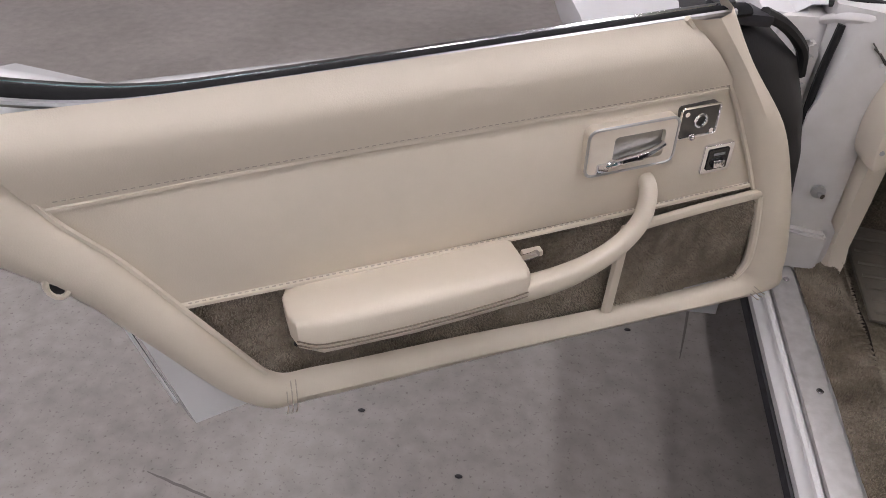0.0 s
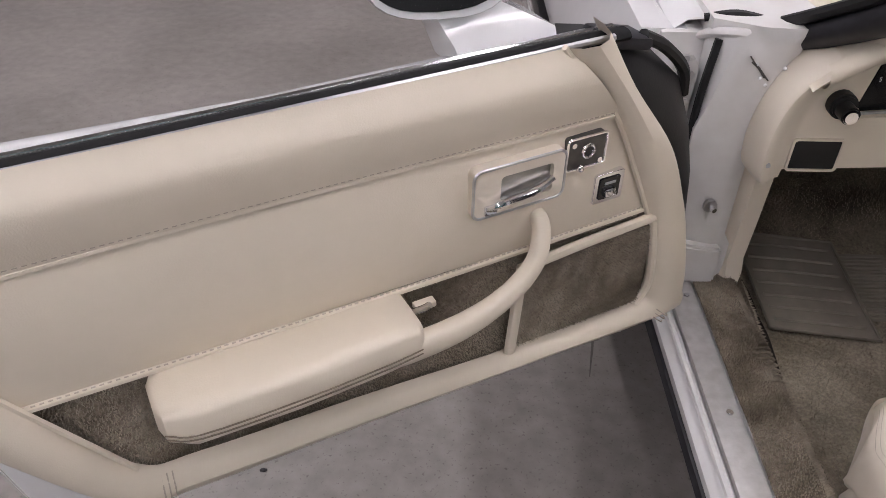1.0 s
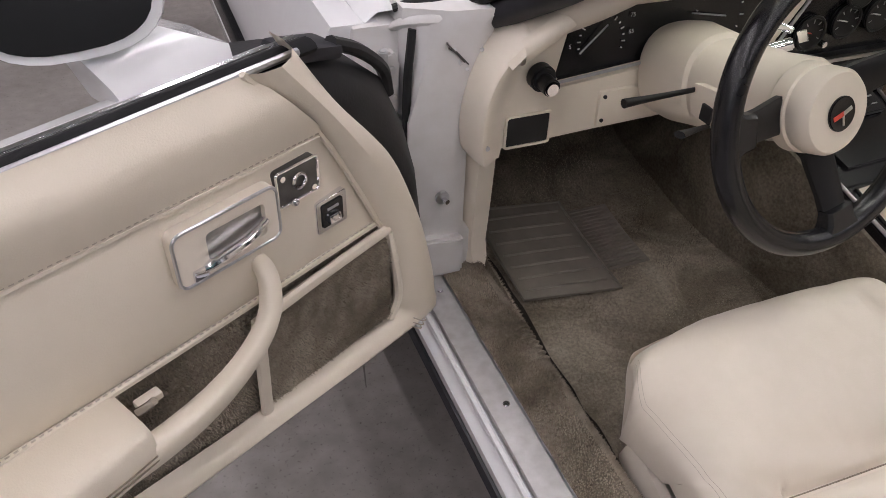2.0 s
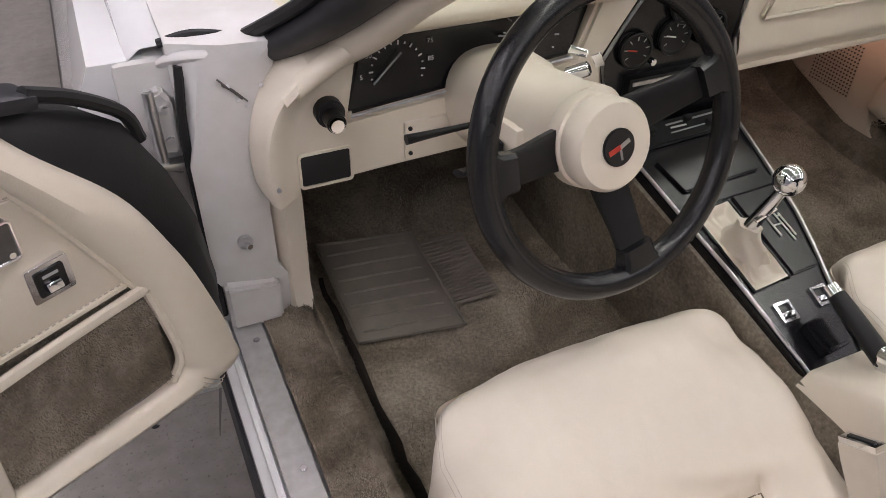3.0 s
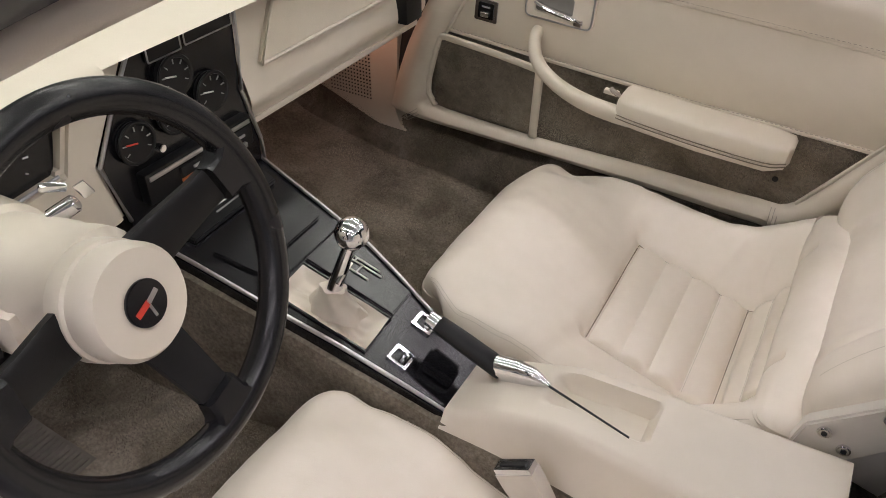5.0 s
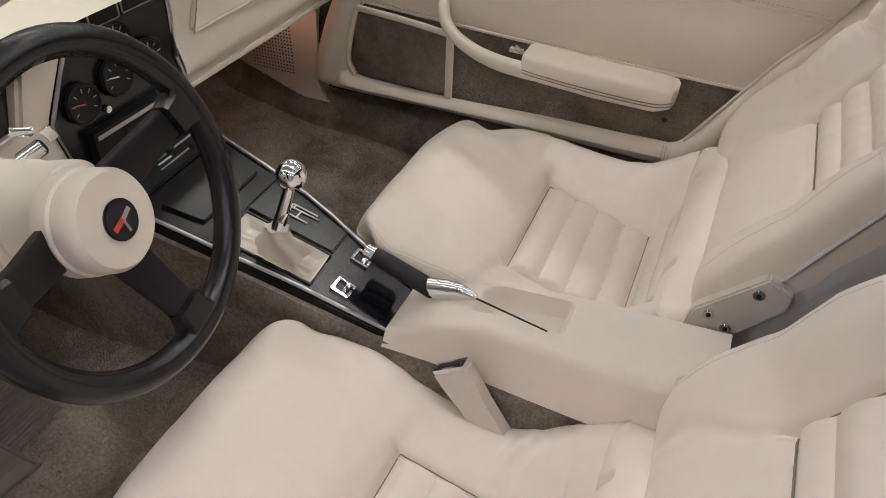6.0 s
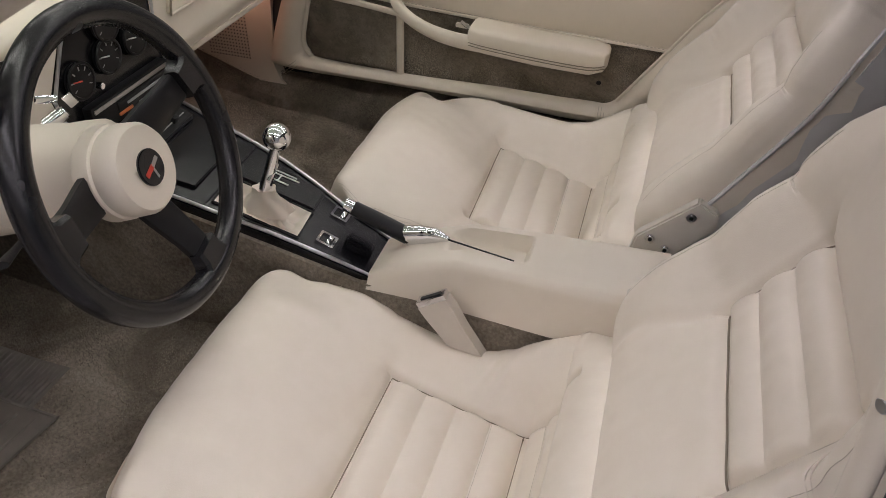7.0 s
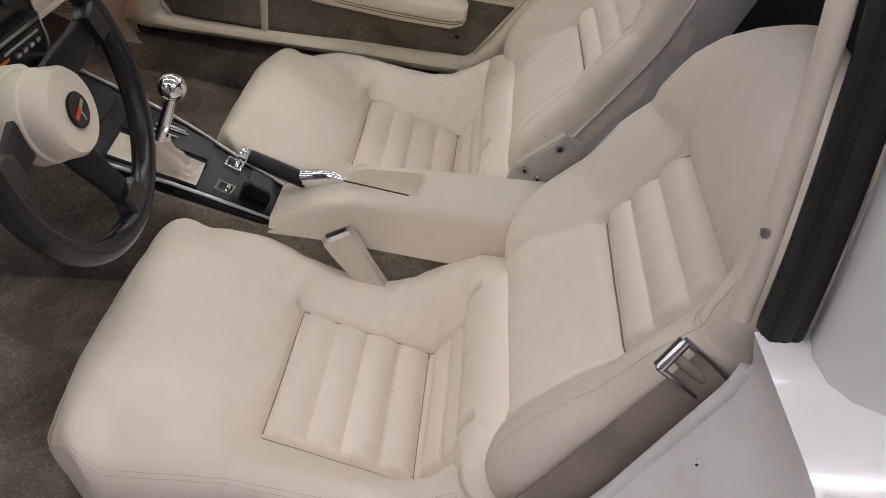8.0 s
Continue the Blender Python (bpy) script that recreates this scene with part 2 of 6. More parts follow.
def prism(poly, fn, d0, d1, bevel=0.003):
    """A plate: a flat outline carried from depth d0 to d1 by fn(a, b, d)."""
    bm = bmesh.new()
    lo = [bm.verts.new(fn(a, b, d0)) for a, b in poly]
    hi = [bm.verts.new(fn(a, b, d1)) for a, b in poly]
    bm.faces.new(lo[::-1])
    bm.faces.new(hi)
    n = len(poly)
    for k in range(n):
        bm.faces.new((lo[k], lo[(k + 1) % n], hi[(k + 1) % n], hi[k]))
    bmesh.ops.recalc_face_normals(bm, faces=bm.faces)
    if bevel:
        bmesh.ops.bevel(bm, geom=bm.edges[:], offset=bevel, segments=2, affect="EDGES", clamp_overlap=True)
    return bm


def rrect(a0, a1, b0, b1, r, n=4):
    out = []
    for ca, cb, s in ((a1 - r, b1 - r, 0), (a0 + r, b1 - r, 90), (a0 + r, b0 + r, 180), (a1 - r, b0 + r, 270)):
        for k in range(n + 1):
            t = radians(s + 90 * k / n)
            out.append((ca + r * math.cos(t), cb + r * math.sin(t)))
    return out


def ringplate(inner, outer, fn, d0, d1):
    """A frame between two outlines with as many points."""
    rings = [[fn(a, b, d0) for a, b in inner], [fn(a, b, d1) for a, b in inner], [fn(a, b, d1) for a, b in outer], [fn(a, b, d0) for a, b in outer], [fn(a, b, d0) for a, b in inner]]
    return loft(rings, cap=False)


def join(*bms):
    out = bmesh.new()
    for b in bms:
        tmp = bpy.data.meshes.new("tmp")
        b.to_mesh(tmp)
        b.free()
        out.from_mesh(tmp)
        bpy.data.meshes.remove(tmp)
    return out


def sstep(a, b, x):
    t = min(max((x - a) / (b - a), 0.0), 1.0)
    return t * t * (3 - 2 * t)


def lerp_table(table, x):
    if x <= table[0][0]:
        return table[0][1]
    for (x0, y0), (x1, y1) in zip(table, table[1:]):
        if x <= x1:
            return y0 + (y1 - y0) * (x - x0) / (x1 - x0)
    return table[-1][1]


def toward(place, axis, spin=0):
    """A pose at place with its z along axis."""
    q = Vector(axis).to_track_quat("Z", "Y").to_matrix().to_4x4()
    return Matrix.Translation(place) @ q @ pose(0, 0, 0, 0, 0, spin)


def pile(fn, nu, nv, height, width, lean=0.35, keep=None):
    """Short carpet tufts over a sheet: thin three-sided spikes set on the surface fn."""
    rng = np.random.default_rng(5)
    verts, faces = [], []
    for i in range(nu):
        for j in range(nv):
            a, b = (i + rng.random()) / nu, (j + rng.random()) / nv
            p = fn(a, b)
            if keep and not keep(p):
                continue
            da, db = fn(min(a + 0.002, 1), b) - p, fn(a, min(b + 0.002, 1)) - p
            n = da.cross(db)
            if n.length < 1e-12 or da.length < 1e-9:
                continue
            n.normalize()
            if PILE_UP.dot(n) < 0:
                n = -n
            s = da.normalized()
            q = n.cross(s)
            t = rng.random() * 6.283
            tip = p + n * height * (0.6 + 0.8 * rng.random()) + (s * math.cos(t) + q * math.sin(t)) * height * lean * 2 * rng.random()
            k = len(verts)
            for m_ in range(3):
                c = t + m_ * 2.094
                verts.append(p + (s * math.cos(c) + q * math.sin(c)) * width - n * 0.0006)
            verts.append(tip)
            faces += [(k, k + 1, k + 3), (k + 1, k + 2, k + 3), (k + 2, k, k + 3)]
    me = bpy.data.meshes.new("pile")
    me.from_pydata([tuple(v) for v in verts], [], faces)
    bm = bmesh.new()
    bm.from_mesh(me)
    bpy.data.meshes.remove(me)
    return bm


PILE_UP = Vector((0, 0, 1))

# ---- the showroom ----
def sheet(x0, x1, y0, y1, z):
    bm = bmesh.new()
    bm.faces.new([bm.verts.new(p) for p in ((x0, y0, z), (x1, y0, z), (x1, y1, z), (x0, y1, z))])
    return bm


single("floor", boxat(-9, 9, -7, 13, -0.2, 0.0, 0), CONCRETE, "smooth grey sealed concrete showroom floor with faint stains", "floor", "structure", smooth=0)
single("ceiling", boxat(-9, 9, -7, 13, 4.6, 4.8, 0), CEILM, "plain pale showroom ceiling", "ceiling", "structure", smooth=0)
single("wall_north", boxat(-9, 9, 13, 13.2, 0, 4.6, 0), WALLM, "plain grey showroom wall", "wall", "structure", smooth=0)
single("wall_south", boxat(-9, 9, -7.2, -7, 0, 4.6, 0), TEAL, "plain dark teal showroom wall", "wall", "structure", smooth=0)
# added black band, out of view, that only darkens the door mirror's reflection
single("mirror_dark_band", boxat(-9, 9, -7.0, -6.96, 0, 2.5, 0), BLACK, "black band added low on the rear wall to darken the door mirror", "wall", "structure", smooth=0)
single("wall_west", boxat(-9.2, -9, -7, 13, 0, 4.6, 0), WALLM, "plain grey showroom wall", "wall", "structure", smooth=0)
single("wall_east", boxat(9, 9.2, -7, 13, 0, 4.6, 0), WALLM, "plain grey showroom wall", "wall", "structure", smooth=0)
for cx, cy, ang, ln in ((-1.74, 0.76, -14, 0.16), (-0.79, 1.38, 78, 0.30), (-0.74, 1.62, 84, 0.16)):
    pts = [Vector((cx + ln * (k / 8 - 0.5) * math.cos(radians(ang)) + 0.006 * noise.noise((k, cx, 1)), cy + ln * (k / 8 - 0.5) * math.sin(radians(ang)) + 0.006 * noise.noise((k, cy, 7)), 0.0)) for k in range(9)]
    single("floor_scratch", tube(pts, [0.001, 0.0025, 0.003, 0.0025, 0.001], n=6, flat=0.15), SCUFF, "dark scuff line on the concrete floor", "scuff mark", "structure")
for cx, cy in ((-1.462, 0.982), (-1.25, 0.86), (-1.78, 1.25), (-0.93, 1.30), (-2.0, 1.6)):
    single("floor_crumb", ball(0.006, Matrix.Translation((cx, cy, 0.002)), 8, (1.3, 0.8, 0.5)), RUBBER, "small dark crumb of dirt on the concrete floor", "dirt", group="dirt crumbs")
LAMPGLOW = emit("lamp_diffuser", (1.0, 0.935, 0.990), 22.0)
first_lamp = None
for lx in (-6.2, -3.1, 0.1, 3.2, 6.3):
    for ly in (-5.6, -2.8, 0.0, 2.8, 5.6):
        if first_lamp is None:
            first_lamp = thing("ceiling_light", (lx, ly, 4.6), "long white fluorescent ceiling light fixture", "ceiling light", "ceiling lights", worldly=False)
            part("housing", rbox((0.34, 2.4, 0.06), 0.01, Matrix.Translation((0, 0, -0.03))), CEILM, first_lamp)
            part("diffuser", rbox((0.28, 2.3, 0.03), 0.008, Matrix.Translation((0, 0, -0.07))), LAMPGLOW, first_lamp, "glowing white diffuser")
        else:
            copy_thing(first_lamp, Matrix.Translation((lx, ly, 4.6)))


# ---- doors ----
def car_door(base, label, mirrored):
    """A door seen from inside: u runs from the hinge to the rear, v is the height, w stands out towards the cabin."""
    s = -1 if mirrored else 1

    def P(u, v, w):
        return Vector((u, s * w, v))

    d = thing("car_door", None, label, "car door", "doors", worldly=False, m=base)
    # painted shell: outline in u, v at two depths, with the skin bulging outwards
    rim = [(-0.08, 0.43), (0.62, 0.41), (0.72, 0.400), (0.790, 0.386), (0.812, 0.50), (0.832, 0.60), (0.872, 0.70), (0.98, 0.78), (1.04, 0.885), (0.86, 0.880), (0.78, 0.845), (0.45, 0.835), (0.12, 0.84), (0.02, 0.84), (-0.03, 0.72), (-0.06, 0.55)]
    rings = []
    for w, k in ((-0.035, 0.93), (-0.05, 0.95), (-0.085, 0.985), (-0.10, 1.0), (-0.108, 1.0), (-0.14, 0.96), (-0.155, 0.86)):
        rings.append([P(0.45 + (u - 0.45) * k, 0.62 + (v - 0.62) * k, w) for u, v in rim])
    shell = part("door_shell", loft(rings), PAINT, d, "glossy white painted door shell")
    part("shell_lip", tube([P(0.45 + (u - 0.45) * 1.0, 0.62 + (v - 0.62) * 1.0, -0.098) for u, v in rim[1:6]], 0.0045), PAINT, d)
    part("edge_seal", tube([P(0.45 + (u - 0.45) * 0.985, 0.62 + (v - 0.62) * 0.97, -0.088) for u, v in rim[1:6]], 0.0022), SEALM, d)
    # padded border round three sides
    inner = smoothline([(0.166, 0.886), (0.088, 0.799), (0.036, 0.704), (-0.001, 0.627), (-0.020, 0.56), (-0.026, 0.497), (-0.008, 0.466), (0.195, 0.468), (0.41, 0.483), (0.60, 0.493), (0.668, 0.511), (0.742, 0.639), (0.787, 0.717), (0.832, 0.78), (0.855, 0.841), (0.862, 0.89)], 6)
    outer = smoothline([(0.098, 0.892), (0.052, 0.82), (-0.027, 0.726), (-0.069, 0.64), (-0.098, 0.56), (-0.122, 0.455), (-0.100, 0.417), (0.161, 0.428), (0.42, 0.435), (0.62, 0.437), (0.70, 0.452), (0.797, 0.597), (0.845, 0.672), (0.925, 0.752), (1.0, 0.82), (1.02, 0.885)], 6)
    across = ((0.0, 0.004), (0.06, 0.014), (0.2, 0.022), (0.45, 0.026), (0.7, 0.020), (0.88, 0.006), (0.97, -0.014), (1.0, -0.036))
    rings = []
    for (a, b) in zip(inner, outer):
        rings.append([P(*(a * (1 - t) + b * t), w) for t, w in across])
    part("border_pad", loft(rings, cap=False, ring_closed=False), VINYL, d, "padded cream vinyl border")

    def bound(v):
        """Where the left piping runs at a height."""
        return lerp_table([(0.49, 0.655), (0.511, 0.668), (0.639, 0.742), (0.717, 0.787), (0.78, 0.832), (0.841, 0.855), (0.9, 0.862)], v)

    def front(v):
        return lerp_table([(0.46, -0.02), (0.497, -0.026), (0.56, -0.02), (0.627, -0.001), (0.704, 0.036), (0.799, 0.088), (0.886, 0.166)], v)

    def upper(a, b):
        v = 0.79 + 0.094 * b
        lo, hi = front(v) - 0.006, bound(v) + 0.006
        return P(lo + (hi - lo) * a, v + 0.02 * max(0, a - 0.8) * b, 0.007 + 0.017 * math.sin(math.pi * (0.05 + 0.70 * b)) - 0.012 * sstep(0.6, 1.0, b))

    part("upper_pad", grid(upper, 40, 16), VINYL, d, "rolled cream vinyl upper pad")

    def middle(a, b):
        v = 0.636 + 0.156 * b
        lo, hi = front(v) - 0.006, bound(v) + 0.006
        return P(lo + (hi - lo) * a, v, 0.004 + 0.010 * math.sin(math.pi * b) ** 0.7 * min(1, 8 * a, 8 * (1 - a)))

    part("middle_panel", grid(middle, 40, 12), VINYL, d, "smooth cream vinyl panel")

    def carpet(a, b):
        v = 0.460 + 0.18 * b
        lo, hi = front(v) - 0.01, bound(v) + 0.01
        return P(lo + (hi - lo) * a, v, -0.004 + 0.0016 * noise.noise((a * 160, b * 40, 3)))

    global PILE_UP
    PILE_UP = P(0, 0, 1)
    cp = part("carpet_panel", grid(carpet, 160, 40), CARPET, d, "brown-grey carpet insert")
    tagged(part("nap", pile(carpet, 260, 64, 0.0035, 0.0011), PILE, cp, smooth=0), kind="stuff")
    # raised pocket in front, edged with vinyl
    pocket = rrect(-0.014, 0.192, 0.474, 0.612, 0.012)
    pk = part("pocket", prism(pocket, P, -0.004, 0.012, 0.003), CARPET, d, "carpeted map pocket")
    tagged(part("nap", pile(lambda a, b: P(-0.012 + 0.202 * a, 0.476 + 0.134 * b, 0.0122), 90, 60, 0.0035, 0.0011), PILE, pk, smooth=0), kind="stuff")
    PILE_UP = Vector((0, 0, 1))
    part("pocket_edge", tube([P(0.200, 0.470, 0.012), P(0.198, 0.54, 0.014), P(0.196, 0.612, 0.016)], 0.0085, per=4, flat=0.7, up=(0, 1, 0)), VINYL, d)
    part("pocket_top", tube([P(0.200, 0.612, 0.015), P(0.10, 0.619, 0.014), P(-0.010, 0.622, 0.012)], 0.0075, per=4, flat=0.8, up=(0, 1, 0)), VINYL, d)
    part("pocket_side", tube([P(-0.010, 0.620, 0.013), P(-0.024, 0.55, 0.012), P(-0.030, 0.497, 0.01), P(-0.012, 0.468, 0.01)], 0.006, per=4, up=(0, 1, 0)), VINYL, d)
    # piping and stitches
    def piping(pts, w, r=0.0035):
        part("piping", tube([P(u, v, w) for u, v in pts], r, n=6, per=6, up=(0, 1, 0)), VINYL, d)

    piping([(0.086, 0.790), (0.533, 0.794), (0.838, 0.787)], 0.009)
    piping([(-0.002, 0.636), (0.20, 0.633), (0.339, 0.632), (0.55, 0.634), (0.744, 0.637)], 0.006, 0.0042)
    piping([(0.166, 0.886), (0.088, 0.799), (0.036, 0.704), (-0.001, 0.627)], 0.009)
    piping([(0.668, 0.509), (0.742, 0.639), (0.787, 0.717), (0.832, 0.78), (0.855, 0.841), (0.862, 0.89)], 0.010)
    def stitching(u0, u1, fv, w, step=0.0075):
        bm = bmesh.new()
        n = int(abs(u1 - u0) / step)
        for k in range(n):
            u = u0 + (u1 - u0) * k / n
            bmesh.ops.create_cube(bm, size=1, matrix=Matrix.Translation(P(u, fv(u), w)) @ Matrix.Diagonal((0.0042, 0.0012, 0.0011, 1)))
        part("stitching", bm, STITCH, d)

    stitching(0.09, 0.83, lambda u: 0.7955 + 0.003 * math.sin(u * 3), 0.0125)
    stitching(0.0, 0.74, lambda u: 0.6405 - 0.004 * math.sin(math.pi * u / 0.75), 0.0075)
    for u, v, a in ((-0.055, 0.437, 42), (0.645, 0.462, 95)):
        for k in (-0.006, 0.0, 0.006):
            c, n_ = math.cos(radians(a)), math.sin(radians(a))
            pts = [P(u + k * n_ + c * t * 0.036, v - k * c * (1 if a < 90 else 0) + n_ * t * 0.036, 0.0285 - 0.022 * t * t) for t in (-0.8, -0.5, 0, 0.5, 0.8)]
            part("border_seam", tube(pts, 0.0008, n=5, per=3), STITCH, d)
    # armrest with pull handle, one curved pad
    sections = [(0.636, 0.612, 0.044, 0.022, 0.014), (0.630, 0.610, 0.046, 0.034, 0.021), (0.605, 0.607, 0.048, 0.041, 0.0275), (0.50, 0.606, 0.049, 0.042, 0.0285), (0.40, 0.608, 0.048, 0.041, 0.0275), (0.362, 0.609, 0.047, 0.040, 0.026), (0.356, 0.609, 0.046, 0.036, 0.022)]
    rings = []
    for u, v, w, rw, rv in sections:
        ring = []
        for k in range(20):
            t = 2 * math.pi * k / 20
            c, sn = math.cos(t), math.sin(t)
            sq = 0.42
            ring.append(P(u, v + rv * math.copysign(abs(sn) ** sq, sn), w + rw * math.copysign(abs(c) ** sq, c) - 0.012))
        rings.append(ring)
    arm = part("armrest", loft(rings), VINYL, d, "padded cream armrest")
    part("armrest_seam", tube([P(0.632, 0.606, 0.068), P(0.60, 0.601, 0.0775), P(0.50, 0.600, 0.0795), P(0.40, 0.602, 0.0775), P(0.36, 0.604, 0.075)], 0.0010, n=5, per=4), SEAM, arm)
    part("armrest_seam", tube([P(0.632, 0.600, 0.068), P(0.60, 0.595, 0.0775), P(0.50, 0.594, 0.0795), P(0.40, 0.596, 0.0775), P(0.36, 0.598, 0.075)], 0.0010, n=5, per=4), SEAM, arm)
    grip = smoothline([(0.420, 0.601, 0.060, 0.0138, 0.0156), (0.370, 0.598, 0.062, 0.0133, 0.0156), (0.310, 0.600, 0.060, 0.0129, 0.0148), (0.260, 0.609, 0.055, 0.0116, 0.0131), (0.220, 0.625, 0.048, 0.0108, 0.0119), (0.195, 0.645, 0.040, 0.0103, 0.0111), (0.184, 0.668, 0.030, 0.0103, 0.0103), (0.181, 0.682, 0.020, 0.0099, 0.0098), (0.181, 0.688, 0.006, 0.0095, 0.0090)], 6)
    rings = []
    for i, (u, v, w, rw, rv) in enumerate(grip):
        a = grip[max(i - 1, 0)]
        b = grip[min(i + 1, len(grip) - 1)]
        t = Vector((b[0] - a[0], b[1] - a[1], b[2] - a[2])).normalized()
        sd = Vector((0, 0, 1)) - t * t.z
        sd = sd.normalized() if sd.length > 0.2 else Vector((0, -1, 0))
        up_ = sd.cross(t)
        ring = []
        for k in range(14):
            q = 2 * math.pi * k / 14
            c, sn = math.cos(q), math.sin(q)
            o = Vector((u, v, w)) + sd * rw * math.copysign(abs(c) ** 0.7, c) + up_ * rv * math.copysign(abs(sn) ** 0.7, sn)
            ring.append(P(o.x, o.y, o.z))
        rings.append(ring)
    pull = part("pull_handle", loft(rings), VINYL, d, "curved cream pull handle")
    part("screw_bracket", rbox((0.026, 0.012, 0.008), 0.002, Matrix.Translation(P(0.332, 0.616, 0.022))), PLASTIC, d)
    part("lock_lever", tube([P(0.348, 0.618, 0.030), P(0.340, 0.626, 0.038), P(0.335, 0.632, 0.042)], 0.0042, n=10, per=3), CHROME, d, "small chrome lock knob")
    # inside release: frame, recess, chrome lever
    outl = rrect(0.155, 0.275, 0.712, 0.774, 0.010)
    inn = rrect(0.172, 0.240, 0.724, 0.760, 0.005)
    bez = part("release_bezel", ringplate(inn, outl, P, 0.0, 0.023), PLASTIC, d, "cream plastic door release surround")
    part("release_rim", tube([P(a, b, 0.0225) for a, b in rrect(0.156, 0.274, 0.713, 0.773, 0.010)], 0.0020, n=6, closed=True, up=(0, 1, 0)), SATIN, bez)
    part("release_cup", prism(inn, P, 0.004, 0.0165, 0), CUP, bez, "dull metal recess")
    part("release_lever", tube([P(0.250, 0.722, 0.018), P(0.235, 0.728, 0.024), P(0.20, 0.734, 0.027), P(0.172, 0.740, 0.022)], [0.006, 0.0075, 0.008, 0.007, 0.005], n=10, per=4, flat=0.7), CHROME, bez, "chrome release lever")
    part("lever_block", rbox((0.016, 0.014, 0.012), 0.002, Matrix.Translation(P(0.252, 0.722, 0.019))), CHROME, bez)
    if not mirrored:
        lk = part("lock_plate", prism(rrect(0.096, 0.150, 0.737, 0.777, 0.004), P, 0.004, 0.016, 0.002), PLATEM, d, "dark plate with lock in chrome rim")
        part("plate_rim", tube([P(a, b, 0.016) for a, b in rrect(0.096, 0.150, 0.737, 0.777, 0.004)], 0.0016, n=6, closed=True, up=(0, 1, 0)), CHROME, lk)
        part("lock_ring", tube([P(0.122 + 0.008 * math.cos(k * 0.5236), 0.759 + 0.008 * math.sin(k * 0.5236), 0.018) for k in range(12)], 0.0020, n=8, closed=True, up=(0, 1, 0)), CHROME, lk)
        part("lock_knob", ball(0.0048, Matrix.Translation(P(0.134, 0.741, 0.022)), 12), CHROME, lk)
        for a, b in ((0.143, 0.770), (0.104, 0.743)):
            part("plate_screw", cyl(0.0032, 0.003, toward(P(a, b, 0.017), (0, s, 0)), 10), CHROME, lk)
    sw = part("switch_plate", prism(rrect(0.057, 0.101, 0.675, 0.716, 0.003), P, 0.004, 0.014, 0.003), CHROME, d, "chrome framed window switch")
    part("switch_field", prism(rrect(0.064, 0.094, 0.681, 0.710, 0.002), P, 0.012, 0.0155, 0), GLOSS, sw)
    part("switch_rocker", rbox((0.016, 0.008, 0.010), 0.002, Matrix.Translation(P(0.079, 0.690, 0.017)) @ pose(0, 0, 0, 20, 0, 0)), CHROME, sw)
    part("switch_mark", rbox((0.016, 0.001, 0.003), 0, Matrix.Translation(P(0.079, 0.703, 0.016))), GREYINK, sw)
    part("carpet_screw", cyl(0.005, 0.004, toward(P(0.625, 0.538, 0.002), (0, s, 0)), 12, 0.001), RUBBER, d)
    # belt-line seals and mouldings
    top = [(0.06, 0.874), (0.3, 0.872), (0.6, 0.870), (0.73, 0.873), (0.84, 0.896), (1.0, 0.945)]
    part("belt_seal", tube([P(u, v - 0.003, -0.024) for u, v in top], 0.013, n=10, per=6, flat=0.55, up=(0, 0, 1)), DULLRUBBER, d, "black rubber window seal")
    part("belt_trim", tube([P(u + 0.03, v + 0.004, -0.006) for u, v in top], 0.0042, n=8, per=6), SATIN, d, "bright metal inner trim strip")
    part("outer_trim", tube([P(u, v - 0.004, -0.047) for u, v in top], 0.0042, n=8, per=6), CHROME, d, "chrome outer window trim")
    part("outer_trim", tube([P(u, v - 0.009, -0.056) for u, v in top], 0.005, n=8, per=6), SATIN, d)
    part("seal_lip", tube([P(u, v - 0.004, -0.038) for u, v in top], 0.004, n=8, per=6), RUBBER, d)
    boot_line = ((0.100, 0.862, 0.03), (0.06, 0.838, 0.060), (0.005, 0.78, 0.075), (-0.045, 0.70, 0.065), (-0.085, 0.62, 0.05), (-0.105, 0.52, 0.04), (-0.118, 0.44, 0.02))
    part("rubber_boot", loft([[P(u + du * k, v, w) for du, w in ((0.6, -0.010), (0.1, -0.016), (-0.5, -0.030), (-1.0, -0.055), (-0.9, -0.085), (0.0, -0.10), (0.8, -0.06))] for u, v, k in boot_line]), RUBBER, d, "black rubber hinge boot")
    part("boot_fold", tube([P(0.03, 0.862, -0.026), P(-0.02, 0.835, -0.038), P(-0.075, 0.79, -0.055), P(-0.09, 0.75, -0.06)], 0.008, n=8, per=4), RUBBER, d)
    part("boot_cap", rbox((0.07, 0.05, 0.016), 0.007, Matrix.Translation(P(0.055, 0.860, -0.040)) @ pose(0, 0, 0, 0, -12, 0)), SEALM, d)
    if not mirrored:
        hole = tube([P(0.846 + 0.010 * math.cos(k * 0.5236), 0.706 + 0.014 * math.sin(k * 0.5236), 0.017) for k in range(12)], 0.004, n=6, closed=True, up=(0, 1, 0))
        part("latch_hole_rim", hole, VINYL, d)
        part("latch_hole", ball(0.0105, Matrix.Translation(P(0.846, 0.706, 0.015)), 14, (1, 0.5, 1.3)), BLACK, d, "dark latch opening")
        # outside mirror on the shell
        mh = []
